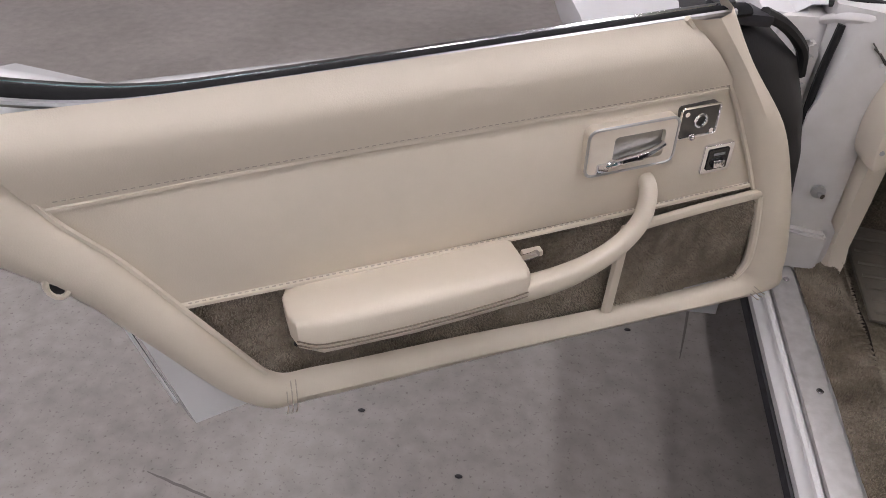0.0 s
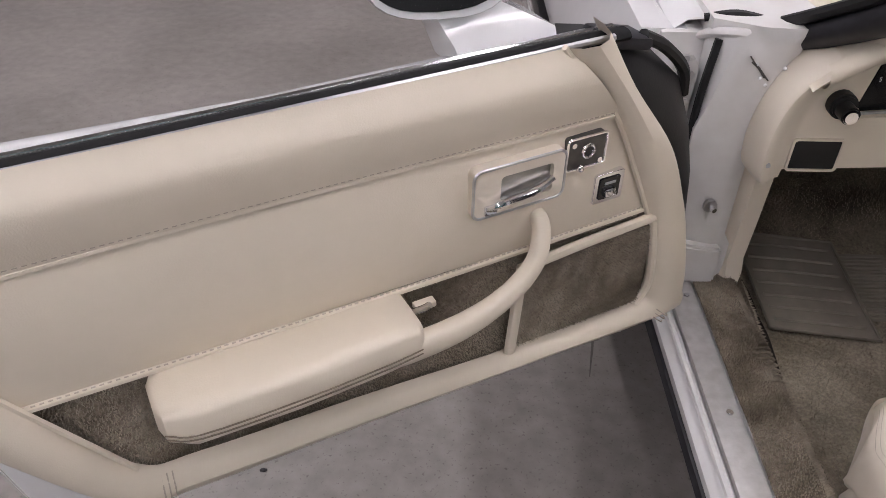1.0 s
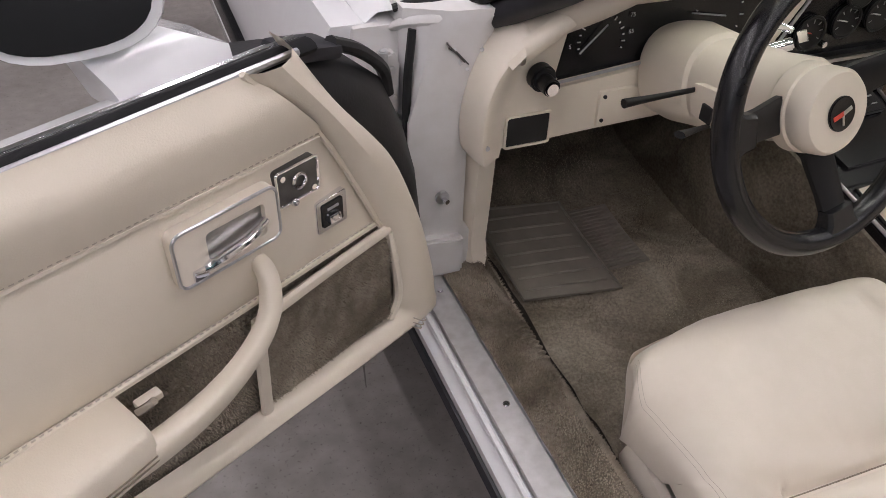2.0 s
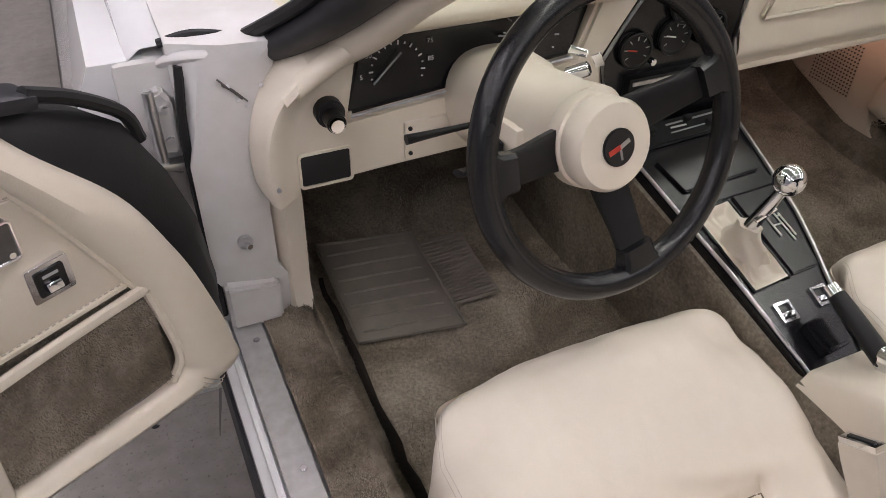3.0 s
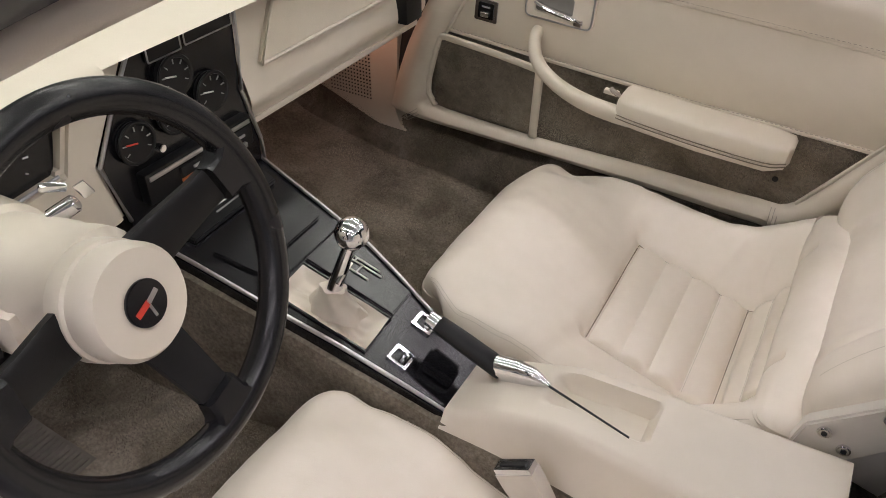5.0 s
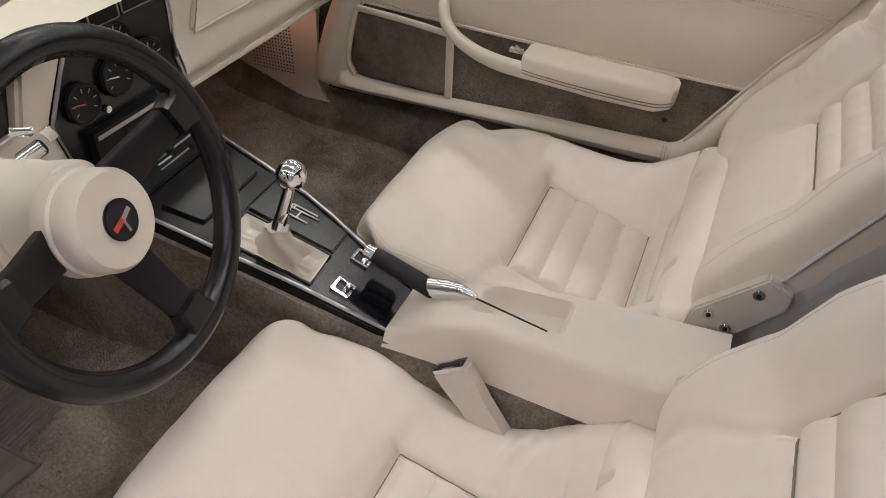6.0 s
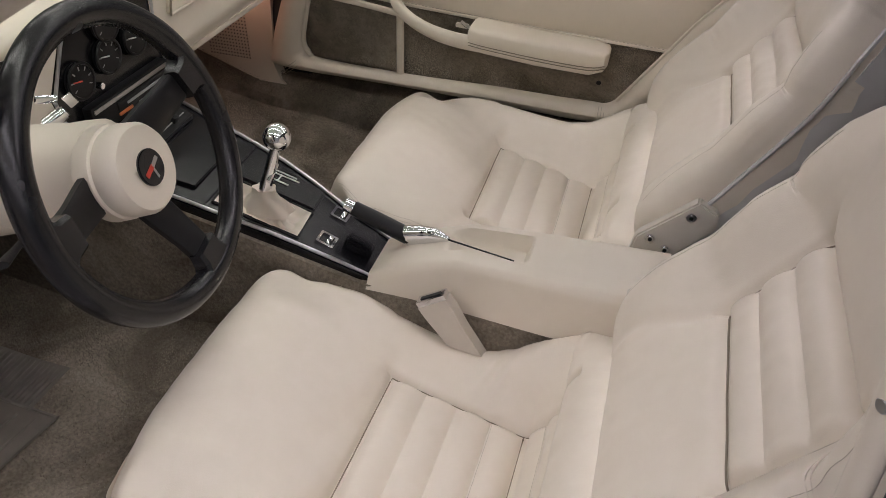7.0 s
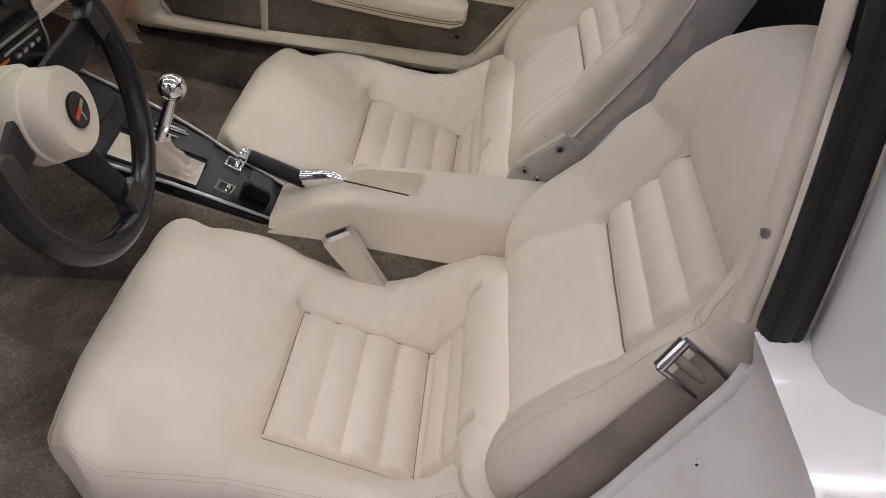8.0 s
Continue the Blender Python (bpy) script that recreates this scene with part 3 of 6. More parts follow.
        for f, k in ((-0.125, 0.35), (-0.118, 0.7), (-0.10, 0.93), (-0.055, 1.0), (-0.012, 0.98), (0.0, 0.94)):
            mh.append([P(0.230 + k * 0.088 * math.copysign(abs(math.cos(t)) ** 0.75, math.cos(t)), 0.935 + k * 0.062 * math.copysign(abs(math.sin(t)) ** 0.75, math.sin(t)), -0.135 + f) for t in [2 * math.pi * i / 28 for i in range(28)]])
        hinge = P(0.230, 0.935, -0.150)
        swing = Matrix.Translation(hinge) @ Vector((0, 1, 0)).rotation_difference(Vector((0.40, 0.88, 0.22))).to_matrix().to_4x4() @ Matrix.Translation(-hinge)
        mhb = loft(mh)
        bmesh.ops.transform(mhb, matrix=swing, verts=mhb.verts)
        mir = part("mirror_housing", mhb, PAINT, d, "white painted door mirror housing")
        mgb = prism([(0.232 + 0.076 * math.copysign(abs(math.cos(t)) ** 0.75, math.cos(t)), 0.937 + 0.052 * math.copysign(abs(math.sin(t)) ** 0.75, math.sin(t))) for t in [2 * math.pi * i / 28 for i in range(28)]], P, -0.136, -0.132, 0)
        bmesh.ops.transform(mgb, matrix=swing, verts=mgb.verts)
        part("mirror_glass", mgb, MIRROR, mir, "mirror glass reflecting dark room")
        ft = [[P(0.135 + a, 0.822, -0.12 + b) for a, b in ((0.085, 0.03), (-0.085, 0.03), (-0.085, -0.05), (0.085, -0.05))], [P(0.15 + a, 0.850, -0.145 + b) for a, b in ((0.075, 0.03), (-0.065, 0.025), (-0.065, -0.045), (0.075, -0.045))], [P(0.195 + a, 0.885, -0.165 + b) for a, b in ((0.045, 0.025), (-0.04, 0.02), (-0.04, -0.04), (0.045, -0.04))], [P(0.205 + a, 0.915, -0.17 + b) for a, b in ((0.03, 0.02), (-0.03, 0.02), (-0.03, -0.04), (0.03, -0.04))]]
        part("mirror_foot", loft(ft), PAINT, mir)
    return d


E_ = Vector((-0.878, -0.478, 0)).normalized()
N_ = Vector((0.478, -0.878, 0)).normalized()
DOOR_OPEN = Matrix(((E_.x, N_.x, 0, -0.878), (E_.y, N_.y, 0, 0.943), (0, 0, 1, 0), (0, 0, 0, 1)))
LEAN_ = 0.0645
DOOR_SHUT = Matrix(((0, 1, 0, 0.600), (-1.055 * math.cos(LEAN_), 0, -math.sin(LEAN_), 1.0376 + 0.6 * math.sin(LEAN_)), (-1.055 * math.sin(LEAN_), 0, math.cos(LEAN_), 0.6017 - 0.6 * math.cos(LEAN_)), (0, 0, 0, 1)))
car_door(DOOR_OPEN, "open white car door with cream vinyl and carpet trim", False)
car_door(DOOR_SHUT, "closed white car door with cream vinyl and carpet trim", True)


# ---- seats ----
def seat(place, label, out):
    """A bucket seat; out is the side, -1 or 1 along x, that faces its door and has the taller bolsters."""
    st = thing("bucket_seat", None, label, "car seat", "seats", worldly=False, m=place)
    INSERT = 0.127
    cush = smoothline([(0.748, 0.285), (0.780, 0.33), (0.803, 0.385), (0.810, 0.43), (0.796, 0.466), (0.755, 0.488), (0.70, 0.482), (0.63, 0.450), (0.582, 0.421), (0.551, 0.397), (0.50, 0.380), (0.45, 0.365), (0.40, 0.350), (0.353, 0.336), (0.340, 0.349), (0.326, 0.370), (0.313, 0.394), (0.303, 0.414), (0.306, 0.440), (0.302, 0.468), (0.287, 0.495), (0.264, 0.511), (0.240, 0.508), (0.222, 0.480)], 8)
    ridge_in = [(0.200, 0.45), (0.245, 0.470), (0.295, 0.460), (0.35, 0.428), (0.39, 0.398), (0.44, 0.380), (0.483, 0.385), (0.56, 0.410), (0.633, 0.440), (0.70, 0.452), (0.755, 0.450)]
    ridge_out = [(0.200, 0.49), (0.250, 0.514), (0.29, 0.498), (0.335, 0.468), (0.38, 0.441), (0.43, 0.433), (0.48, 0.439), (0.57, 0.453), (0.65, 0.461), (0.70, 0.458), (0.755, 0.450)]
    back = smoothline([(0.225, 0.43), (0.246, 0.462), (0.254, 0.50), (0.240, 0.540), (0.208, 0.578), (0.172, 0.610), (0.144, 0.634), (0.120, 0.669), (0.096, 0.706), (0.069, 0.750), (0.066, 0.79), (0.058, 0.835), (0.042, 0.882), (0.014, 0.918), (-0.022, 0.934), (-0.056, 0.920), (-0.072, 0.888)], 8)

    def at(line, b):
        i = b * (len(line) - 1)
        k = min(int(i), len(line) - 2)
        t = line[min(k + 2, len(line) - 1)] - line[max(k - 1, 0)]
        return line[k] * (1 - i + k) + line[k + 1] * (i - k), t / (np.linalg.norm(t) + 1e-9)

    def across(q, w):
        """Signed x and the drop of the rolled-over side at q from -1 to 1."""
        edge = max(0.0, (abs(q) - 0.82) / 0.18)
        x = w * (abs(q) if edge == 0 else 0.82 + 0.18 * math.sin(edge * math.pi / 2))
        return math.copysign(x, q), 0.085 * (1 - math.sqrt(max(0.0, 1 - edge ** 2.4)))

    def rise(ax):
        """Inner face of a bolster: a concave foot, then a full round shoulder."""
        t = min(max((ax - INSERT) / 0.080, 0.0), 1.0)
        return 0.35 * t + 0.65 * t * t * (3 - 2 * t)

    def bump_at(v, c, w):
        return math.exp(-((v - c) / w) ** 2)

    def grain(x, y, z):
        return 0.0020 * noise.noise((x * 12 + out, y * 12, z * 12)) + 0.0008 * noise.noise((x * 40, y * 26, z * 26 + out))

    cw_table = [(0.2, 0.236), (0.35, 0.247), (0.45, 0.240), (0.55, 0.241), (0.65, 0.249), (0.72, 0.244), (0.76, 0.233), (0.80, 0.214)]

    def cf(a, b):
        p, t = at(cush, b)
        y, z = p
        nrm = np.array([t[1], -t[0]])
        x, drop = across(2 * a - 1, lerp_table(cw_table, y))
        ax, side = abs(x), x * out
        under = z < 0.44 and y > 0.77
        h = 0.0
        if 0.30 < y < 0.551 and z < 0.416:
            inside = 1 - sstep(INSERT - 0.012, INSERT - 0.001, ax)
            if y > 0.353:
                puff = abs(math.sin(math.pi * (y - 0.353) / 0.0495)) ** 0.6
                h += inside * 0.0115 * (puff - 0.55)
            else:
                puff = abs(math.sin(math.pi * (z - 0.336) / 0.039)) ** 0.6
                h += inside * 0.008 * (puff - 0.55)
        dips = [0.0]
        if y < 0.575 and (z < 0.46 or y > 0.29):
            dips.append(0.011 * bump_at(ax, INSERT, 0.0055) * sstep(0.572, 0.550, y))
        if ax < INSERT + 0.02:
            fade = 1 - sstep(INSERT - 0.008, INSERT + 0.012, ax)
            dips += [fade * 0.012 * bump_at(y, 0.551, 0.006) * (1 if z < 0.43 else 0), fade * 0.004 * bump_at(y, 0.353, 0.006) * (1 if z < 0.36 else 0), fade * 0.007 * bump_at(z, 0.416, 0.006) * (1 if y < 0.33 else 0)]
        h = max(h, -0.004 if max(dips) > 0.004 else h) - max(dips)
        # slack hide gathered where the bolster dips, and beside the front seam
        h += 0.0045 * math.sin(210 * (y + 0.5 * (ax - INSERT))) * bump_at(y, 0.405, 0.035) * bump_at(ax, 0.185, 0.04) * (1 if side < 0 else 0.4)
        h += 0.0030 * math.sin(95 * y + 30 * x) * bump_at(y, 0.575, 0.02) * (1 if z < 0.45 else 0)
        o = p + nrm * h
        if not under and y < 0.79:
            line_ = ridge_in if side < 0 else ridge_out
            top = lerp_table(line_, y) - z
            if z > 0.42 and y < 0.31:
                top = min(top, 0.015)
            o = o + np.array([0.0, top * rise(ax) * sstep(0.79, 0.72, y) + (0.055 * side if ax < INSERT else 0.055 * INSERT * math.copysign(1 - rise(ax), side)) * sstep(0.80, 0.60, y)])
        corner = sstep(0.06, 0.26, ax) * sstep(0.56, 0.82, y) * (0.8 if side > 0 else 0.15)
        o = o + np.array([-0.022 * corner, -0.030 * corner * (0 if under else 1)])
        o = o + nrm * (grain(x, y, z) - drop * (0.75 if under else 1.0))
        return Vector((x, o[0], o[1]))

    cb_ = part("cushion", grid(cf, 150, 200), LEATHER, st, "plump cream leather cushion with channels")
    bw_table = [(0.44, 0.236), (0.55, 0.254), (0.70, 0.254), (0.78, 0.246), (0.84, 0.228), (0.88, 0.200), (0.91, 0.166), (0.935, 0.128)]
    bol_in = [(0.44, 0.0), (0.50, 0.004), (0.56, 0.018), (0.62, 0.034), (0.70, 0.040), (0.78, 0.030), (0.85, 0.012), (0.90, 0.0)]
    bol_out = [(0.44, 0.006), (0.50, 0.020), (0.56, 0.042), (0.62, 0.056), (0.70, 0.058), (0.78, 0.042), (0.85, 0.016), (0.90, 0.0)]

    def bf(a, b):
        p, t = at(back, b)
        y, z = p
        nrm = np.array([t[1], -t[0]])
        x, drop = across(2 * a - 1, lerp_table(bw_table, z))
        ax, side = abs(x), x * out
        front = 1 if y > -0.03 else 0
        h = lerp_table(bol_in if side < 0 else bol_out, z) * rise(ax) * front
        if 0.634 < z < 0.752 and front:
            inside = 1 - sstep(INSERT - 0.012, INSERT - 0.001, ax)
            h += inside * 0.0115 * (abs(math.sin(math.pi * (z - 0.634) / 0.0387)) ** 0.6 - 0.55)
        if front:
            if ax < INSERT + 0.004:
                h -= 0.009 * (bump_at(z, 0.634, 0.0055) + bump_at(z, 0.751, 0.0055))
            h -= 0.008 * bump_at(ax, INSERT, 0.0055) * sstep(0.615, 0.630, z) * sstep(0.80, 0.752, z)
            h += 0.010 * sstep(0.755, 0.80, z) * sstep(0.16, 0.07, ax) * sstep(0.93, 0.86, z)
            h -= 0.0055 * bump_at(ax, INSERT + 0.028 * sstep(0.62, 0.55, z), 0.010) * sstep(0.50, 0.53, z) * sstep(0.635, 0.615, z)
            # gathers along the stitched shoulder
            h += 0.0009 * math.sin(330 * z) * bump_at(ax, 0.200, 0.018) * (1 if 0.60 < z < 0.86 else 0) * (1 if side > 0 else 0.3)
        o = p + nrm * (h + grain(x, y, z) - drop)
        return Vector((x, o[0], o[1]))

    bb_ = part("backrest", grid(bf, 150, 190), LEATHER, st, "reclined cream leather backrest with headrest")

    def near(line, y, z):
        return min(range(len(line)), key=lambda k: (line[k][0] - y) ** 2 + (line[k][1] - z) ** 2) / (len(line) - 1)

    def q_of(x, w):
        """Inverse of across for a signed x."""
        f = min(abs(x) / w, 1.0)
        q = f if f <= 0.82 else 0.82 + 0.18 * math.asin((f - 0.82) / 0.18) / (math.pi / 2)
        return 0.5 + 0.5 * math.copysign(q, x)

    def seam(fn, line, table, key, pts, parent, r=0.0013, thread=SEAM, sink=-0.0005):
        out_ = []
        for x, b in pts:
            p, t = at(line, b)
            nrm = np.array([t[1], -t[0]])
            out_.append(fn(q_of(x, lerp_table(table, p[key])), b) - Vector((0, nrm[0], nrm[1])) * sink)
        part("seam", tube(out_, r, n=5), thread, parent)

    xs = [INSERT * (2 * k / 40 - 1) for k in range(41)]
    i0, i1, i2, i3 = near(cush, 0.551, 0.397), near(cush, 0.353, 0.336), near(cush, 0.303, 0.414), near(cush, 0.300, 0.472)
    for i in (i0, i1):
        seam(cf, cush, cw_table, 0, [(x, i) for x in xs], cb_)
    seam(cf, cush, cw_table, 0, [(x, i2) for x in xs], cb_, 0.0008)
    for y, z in ((0.5015, 0.380), (0.452, 0.366), (0.4025, 0.351), (0.326, 0.372)):
        seam(cf, cush, cw_table, 0, [(x * 0.97, near(cush, y, z)) for x in xs], cb_, 0.0003, STITCH, 0.0)
    for sx in (-1, 1):
        seam(cf, cush, cw_table, 0, [(sx * INSERT, i0 + (i3 - i0) * k / 60) for k in range(61)], cb_)
        for x, r in ((0.2385, 0.0003), (0.2335, 0.0003)):
            e0, e1 = near(cush, 0.786, 0.475), near(cush, 0.31, 0.40)
            seam(cf, cush, [(0, 0.25)], 0, [(sx * x, e0 + (e1 - e0) * k / 90) for k in range(91)], cb_, r, STITCH, 0.0)
    j0, j1 = near(back, 0.144, 0.634), near(back, 0.069, 0.750)
    for j in (j0, j1):
        seam(bf, back, bw_table, 1, [(x, j) for x in xs], bb_)
    for y, z in ((0.120, 0.6727), (0.096, 0.7114)):
        seam(bf, back, bw_table, 1, [(x * 0.97, near(back, y, z)) for x in xs], bb_, 0.0004, STITCH, 0.0)
    for sx in (-1, 1):
        seam(bf, back, bw_table, 1, [(sx * INSERT, j0 + (j1 - j0) * k / 30) for k in range(31)], bb_)
        f0, f1 = near(back, 0.240, 0.54), near(back, 0.058, 0.835)
        seam(bf, back, [(0, 0.25)], 1, [(sx * 0.216, f0 + (f1 - f0) * k / 80) for k in range(81)], bb_, 0.0003, STITCH, 0.0)
    # hard shell behind the backrest
    prof = [(0.205, 0.435, 0.225), (0.195, 0.50, 0.250), (0.118, 0.630, 0.252), (0.052, 0.740, 0.250), (0.015, 0.82, 0.236), (-0.025, 0.880, 0.196), (-0.055, 0.905, 0.150)]
    rings = []
    for y, z, w in prof:
        rings.append([Vector((q * w, y - dy, z - dz)) for q, dy, dz in ((-1.0, 0.004, 0.004), (-1.02, 0.03, 0.022), (-0.96, 0.065, 0.045), (-0.5, 0.085, 0.058), (0.5, 0.085, 0.058), (0.96, 0.065, 0.045), (1.02, 0.03, 0.022), (1.0, 0.004, 0.004))])
    part("back_shell", loft(rings), GREYSHELL, st, "pale grey hard plastic seat back")
    for sx in (-1, 1):
        part("shell_piping", tube([(sx * w * 1.012, y + 0.008, z + 0.004) for y, z, w in prof], 0.0035, n=6, per=5), GREYSHELL, st)
        br = part("hinge_bracket", prism([(0.26, 0.475), (0.252, 0.515), (0.172, 0.592), (0.140, 0.575), (0.140, 0.548), (0.19, 0.49), (0.225, 0.455)], lambda a, b, d_: Vector((sx * d_, a, b)), 0.250, 0.270, 0.003), BRACKET, st, "cream painted metal hinge bracket")
        for y, z in ((0.178, 0.566), (0.230, 0.516), (0.205, 0.500)):
            bo = part("bolt", cyl(0.0075, 0.006, toward((sx * 0.272, y, z), (1, 0, 0)), 12, 0.0015), CHROME, br)
            part("bolt_recess", cyl(0.0034, 0.001, toward((sx * 0.2755, y, z), (1, 0, 0)), 6), RUBBER, bo)
    # lower frame
    part("seat_base", boxat(-0.19, 0.19, 0.24, 0.68, 0.262, 0.32, 0.012), BLACK, st, "dark seat frame")
    for sx in (-1, 1):
        part("side_valance", tube([(sx * 0.222, 0.715, 0.335), (sx * 0.235, 0.6, 0.318), (sx * 0.232, 0.4, 0.31), (sx * 0.225, 0.25, 0.34)], 0.022, n=10, per=4, flat=1.4), LEATHER, st)
    return st


seat(Matrix.Translation((-0.368, 0, 0)), "driver's cream leather bucket seat with grey shell", -1)
seat(Matrix.Translation((0.306, 0, 0)), "passenger's cream leather bucket seat with grey shell", 1)


# ---- cabin floor and body ----
def sweep_y(profile, y0, y1, ny, wob=0.0):
    """A sheet whose x, z profile runs along y."""
    n = len(profile) - 1

    def fn(a, b):
        i = a * n
        k = min(int(i), n - 1)
        x = profile[k][0] + (profile[k + 1][0] - profile[k][0]) * (i - k)
        z = profile[k][1] + (profile[k + 1][1] - profile[k][1]) * (i - k)
        y = y0 + (y1 - y0) * b
        z += toe(y) * (1 if z < 0.37 else 0) + wob * noise.noise((x * 18, y * 18, z * 10))
        return Vector((x, y, z))
    return grid(fn, n * 6, ny)


def cabin_point(a, b):
    n = len(CABIN) - 1
    i = a * n
    k = min(int(i), n - 1)
    x = CABIN[k][0] + (CABIN[k + 1][0] - CABIN[k][0]) * (i - k)
    z = CABIN[k][1] + (CABIN[k + 1][1] - CABIN[k][1]) * (i - k)
    y = 0.20 + 1.45 * b
    return Vector((x, y, z + toe(y) * (1 if z < 0.37 else 0) + 0.003 * noise.noise((x * 18, y * 18, z * 10))))


def toe(y):
    return 0.025 * sstep(0.85, 1.10, y) + 0.055 * sstep(1.10, 1.50, y) + 0.35 * sstep(1.40, 1.76, y)


CABIN = [(-0.722, 0.384), (-0.66, 0.387), (-0.645, 0.375), (-0.625, 0.30), (-0.60, 0.283), (-0.30, 0.279), (-0.17, 0.283), (-0.145, 0.30), (-0.12, 0.40), (-0.11, 0.43), (0.02, 0.43), (0.05, 0.40), (0.09, 0.30), (0.12, 0.283), (0.35, 0.279), (0.60, 0.283), (0.615, 0.30), (0.635, 0.375), (0.66, 0.387), (0.74, 0.384)]
single("carpet_floor", sweep_y(CABIN, -0.30, 1.72, 120, 0.003), CARPET, "worn brown-grey cabin carpet over sills and tunnel", "carpet", "structure")
single("carpet_tunnel", loft([[(x0, y, zb), (x0 + 0.005, y, zt), (x1 - 0.005, y, zt), (x1, y, zb)] for y, x0, x1, zb, zt in ((0.20, -0.135, 0.03, 0.28, 0.43), (0.64, -0.112, 0.018, 0.28, 0.424), (0.85, -0.140, 0.070, 0.28, 0.502), (1.08, -0.172, 0.098, 0.28, 0.580), (1.30, -0.18, 0.12, 0.28, 0.62), (1.70, -0.20, 0.16, 0.28, 0.64))]), CARPET, "brown-grey carpet on the transmission tunnel", "carpet", "structure")
single("carpet_pile", pile(cabin_point, 420, 420, 0.0038, 0.0013, keep=lambda p: p.x < -0.135 or p.x > 0.085), PILE, "short brown-grey carpet pile, worn and matted", "carpet", "stuff", smooth=0)
single("carpet_firewall", boxat(-0.70, 0.70, 1.70, 1.74, 0.25, 0.86, 0.005), CARPET, "dark carpet on the firewall", "carpet", "structure")
single("carpet_rear_deck", sweep_y([(-0.62, 0.55), (-0.5, 0.50), (0.5, 0.50), (0.62, 0.55)], -1.0, 0.02, 20, 0.004), BLUEGREY, "grey carpet on the rear cargo deck", "carpet", "structure")
single("carpet_rear_bulkhead", boxat(-0.62, 0.62, 0.0, 0.03, 0.25, 0.50, 0.005), BLUEGREY, "grey carpet on the rear bulkhead", "carpet", "structure")

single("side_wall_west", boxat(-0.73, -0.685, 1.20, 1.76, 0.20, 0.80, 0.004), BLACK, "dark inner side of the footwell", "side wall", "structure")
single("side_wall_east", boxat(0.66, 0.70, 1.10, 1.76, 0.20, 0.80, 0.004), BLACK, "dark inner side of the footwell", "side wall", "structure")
single("underfloor", boxat(-0.70, 0.68, -1.0, 1.76, 0.19, 0.22, 0.004), BLACK, "dark underside of the cabin floor", "underfloor", "structure")

car = thing("sports_car_body", (0, 1.2, 0), "glossy white two-seat sports car body", "car", worldly=True)
# sill: painted step, bright plate, screws
for sx, lab in ((-1, "driver"), (1, "passenger")):
    xs = (lambda v: v) if sx < 0 else (lambda v: -v - 0.02)
    part("rocker", loft([[(xs(-0.765), y, 0.372), (xs(-0.782), y, 0.369), (xs(-0.793), y, 0.358), (xs(-0.795), y, 0.335), (xs(-0.76), y, 0.31), (xs(-0.70), y, 0.31), (xs(-0.70), y, 0.372)] for y in (-0.30, 0.2, 0.7, 1.14)]), PAINT, car, "white painted door sill")
    part("sill_lip", tube([(xs(-0.776), y, 0.376) for y in (0.1, 0.6, 1.12)], 0.006, n=8, per=3, flat=0.9), PAINT, car)
    # black tube drawing the shadow line below the sill edge
    part("sill_shadow_strip", tube([(xs(-0.794), y, 0.338) for y in (0.1, 0.6, 1.12)], 0.010, n=6, per=3), SEALM, car)
    plate = part("sill_plate", boxat(min(xs(-0.768), xs(-0.726)), max(xs(-0.768), xs(-0.726)), 0.10, 1.10, 0.374, 0.386, 0.003), SILLM, car, "brushed metal sill plate")
    for y in (1.053, 0.81, 0.56, 0.31):
        part("sill_screw", cyl(0.005, 0.004, Matrix.Translation((xs(-0.742), y, 0.387)), 12, 0.001), CHROME, plate)
# hinge pillar
part("hinge_pillar", loft([[(-0.775, 1.135, z), (-0.765 + k, 1.105, z), (-0.70 + k, 1.098, z), (-0.672 + k, 1.11, z), (-0.66 + k, 1.30, z), (-0.775, 1.30, z)] for z, k in ((0.37, 0.0), (0.45, 0.0), (0.47, -0.012), (0.66, -0.012), (0.70, 0.0), (0.79, 0.02), (0.815, 0.05))]), JAMB, car, "white painted hinge pillar with scuffs")
part("pillar_step", prism([(-0.768, 0.385), (-0.69, 0.385), (-0.69, 0.455), (-0.768, 0.465)], lambda a, b, d_: Vector((a, d_, b)), 1.085, 1.12, 0.005), JAMB, car)
hl = part("pillar_hole", cyl(0.011, 0.006, toward((-0.728, 1.092, 0.536), (0, -1, 0)), 16, 0.001), SATIN, car)
part("striker_pin", cyl(0.004, 0.016, toward((-0.726, 1.088, 0.534), (0.3, -1, 0)), 10), CHROME, hl)
for x, z in ((-0.705, 0.745), (-0.695, 0.735), (-0.69, 0.70), (-0.715, 0.765), (-0.675, 0.76)):
    part("pillar_rivet", ball(0.0032, Matrix.Translation((x, 1.0985, z)), 10, (1, 0.4, 1)), PAINT, car)
for pts in ([(-0.726, 0.776), (-0.700, 0.746)], [(-0.722, 0.768), (-0.708, 0.757)], [(-0.712, 0.762), (-0.694, 0.742)]):
    part("paint_scrape", tube([(x, 1.0985, z) for x, z in pts], 0.0022, n=6, flat=0.5), SCUFF, car, "dark scrape in the paint")
part("inner_jamb", boxat(-0.84, -0.772, 1.150, 1.28, 0.38, 0.79, 0.012), JAMB, car, "white painted jamb behind the hinges")
part("jamb_seal", tube([(-0.774, 1.112, 0.40), (-0.776, 1.116, 0.56), (-0.775, 1.118, 0.70), (-0.765, 1.124, 0.79)], 0.006, n=8, per=5), RUBBER, car, "black pillar edge seal")
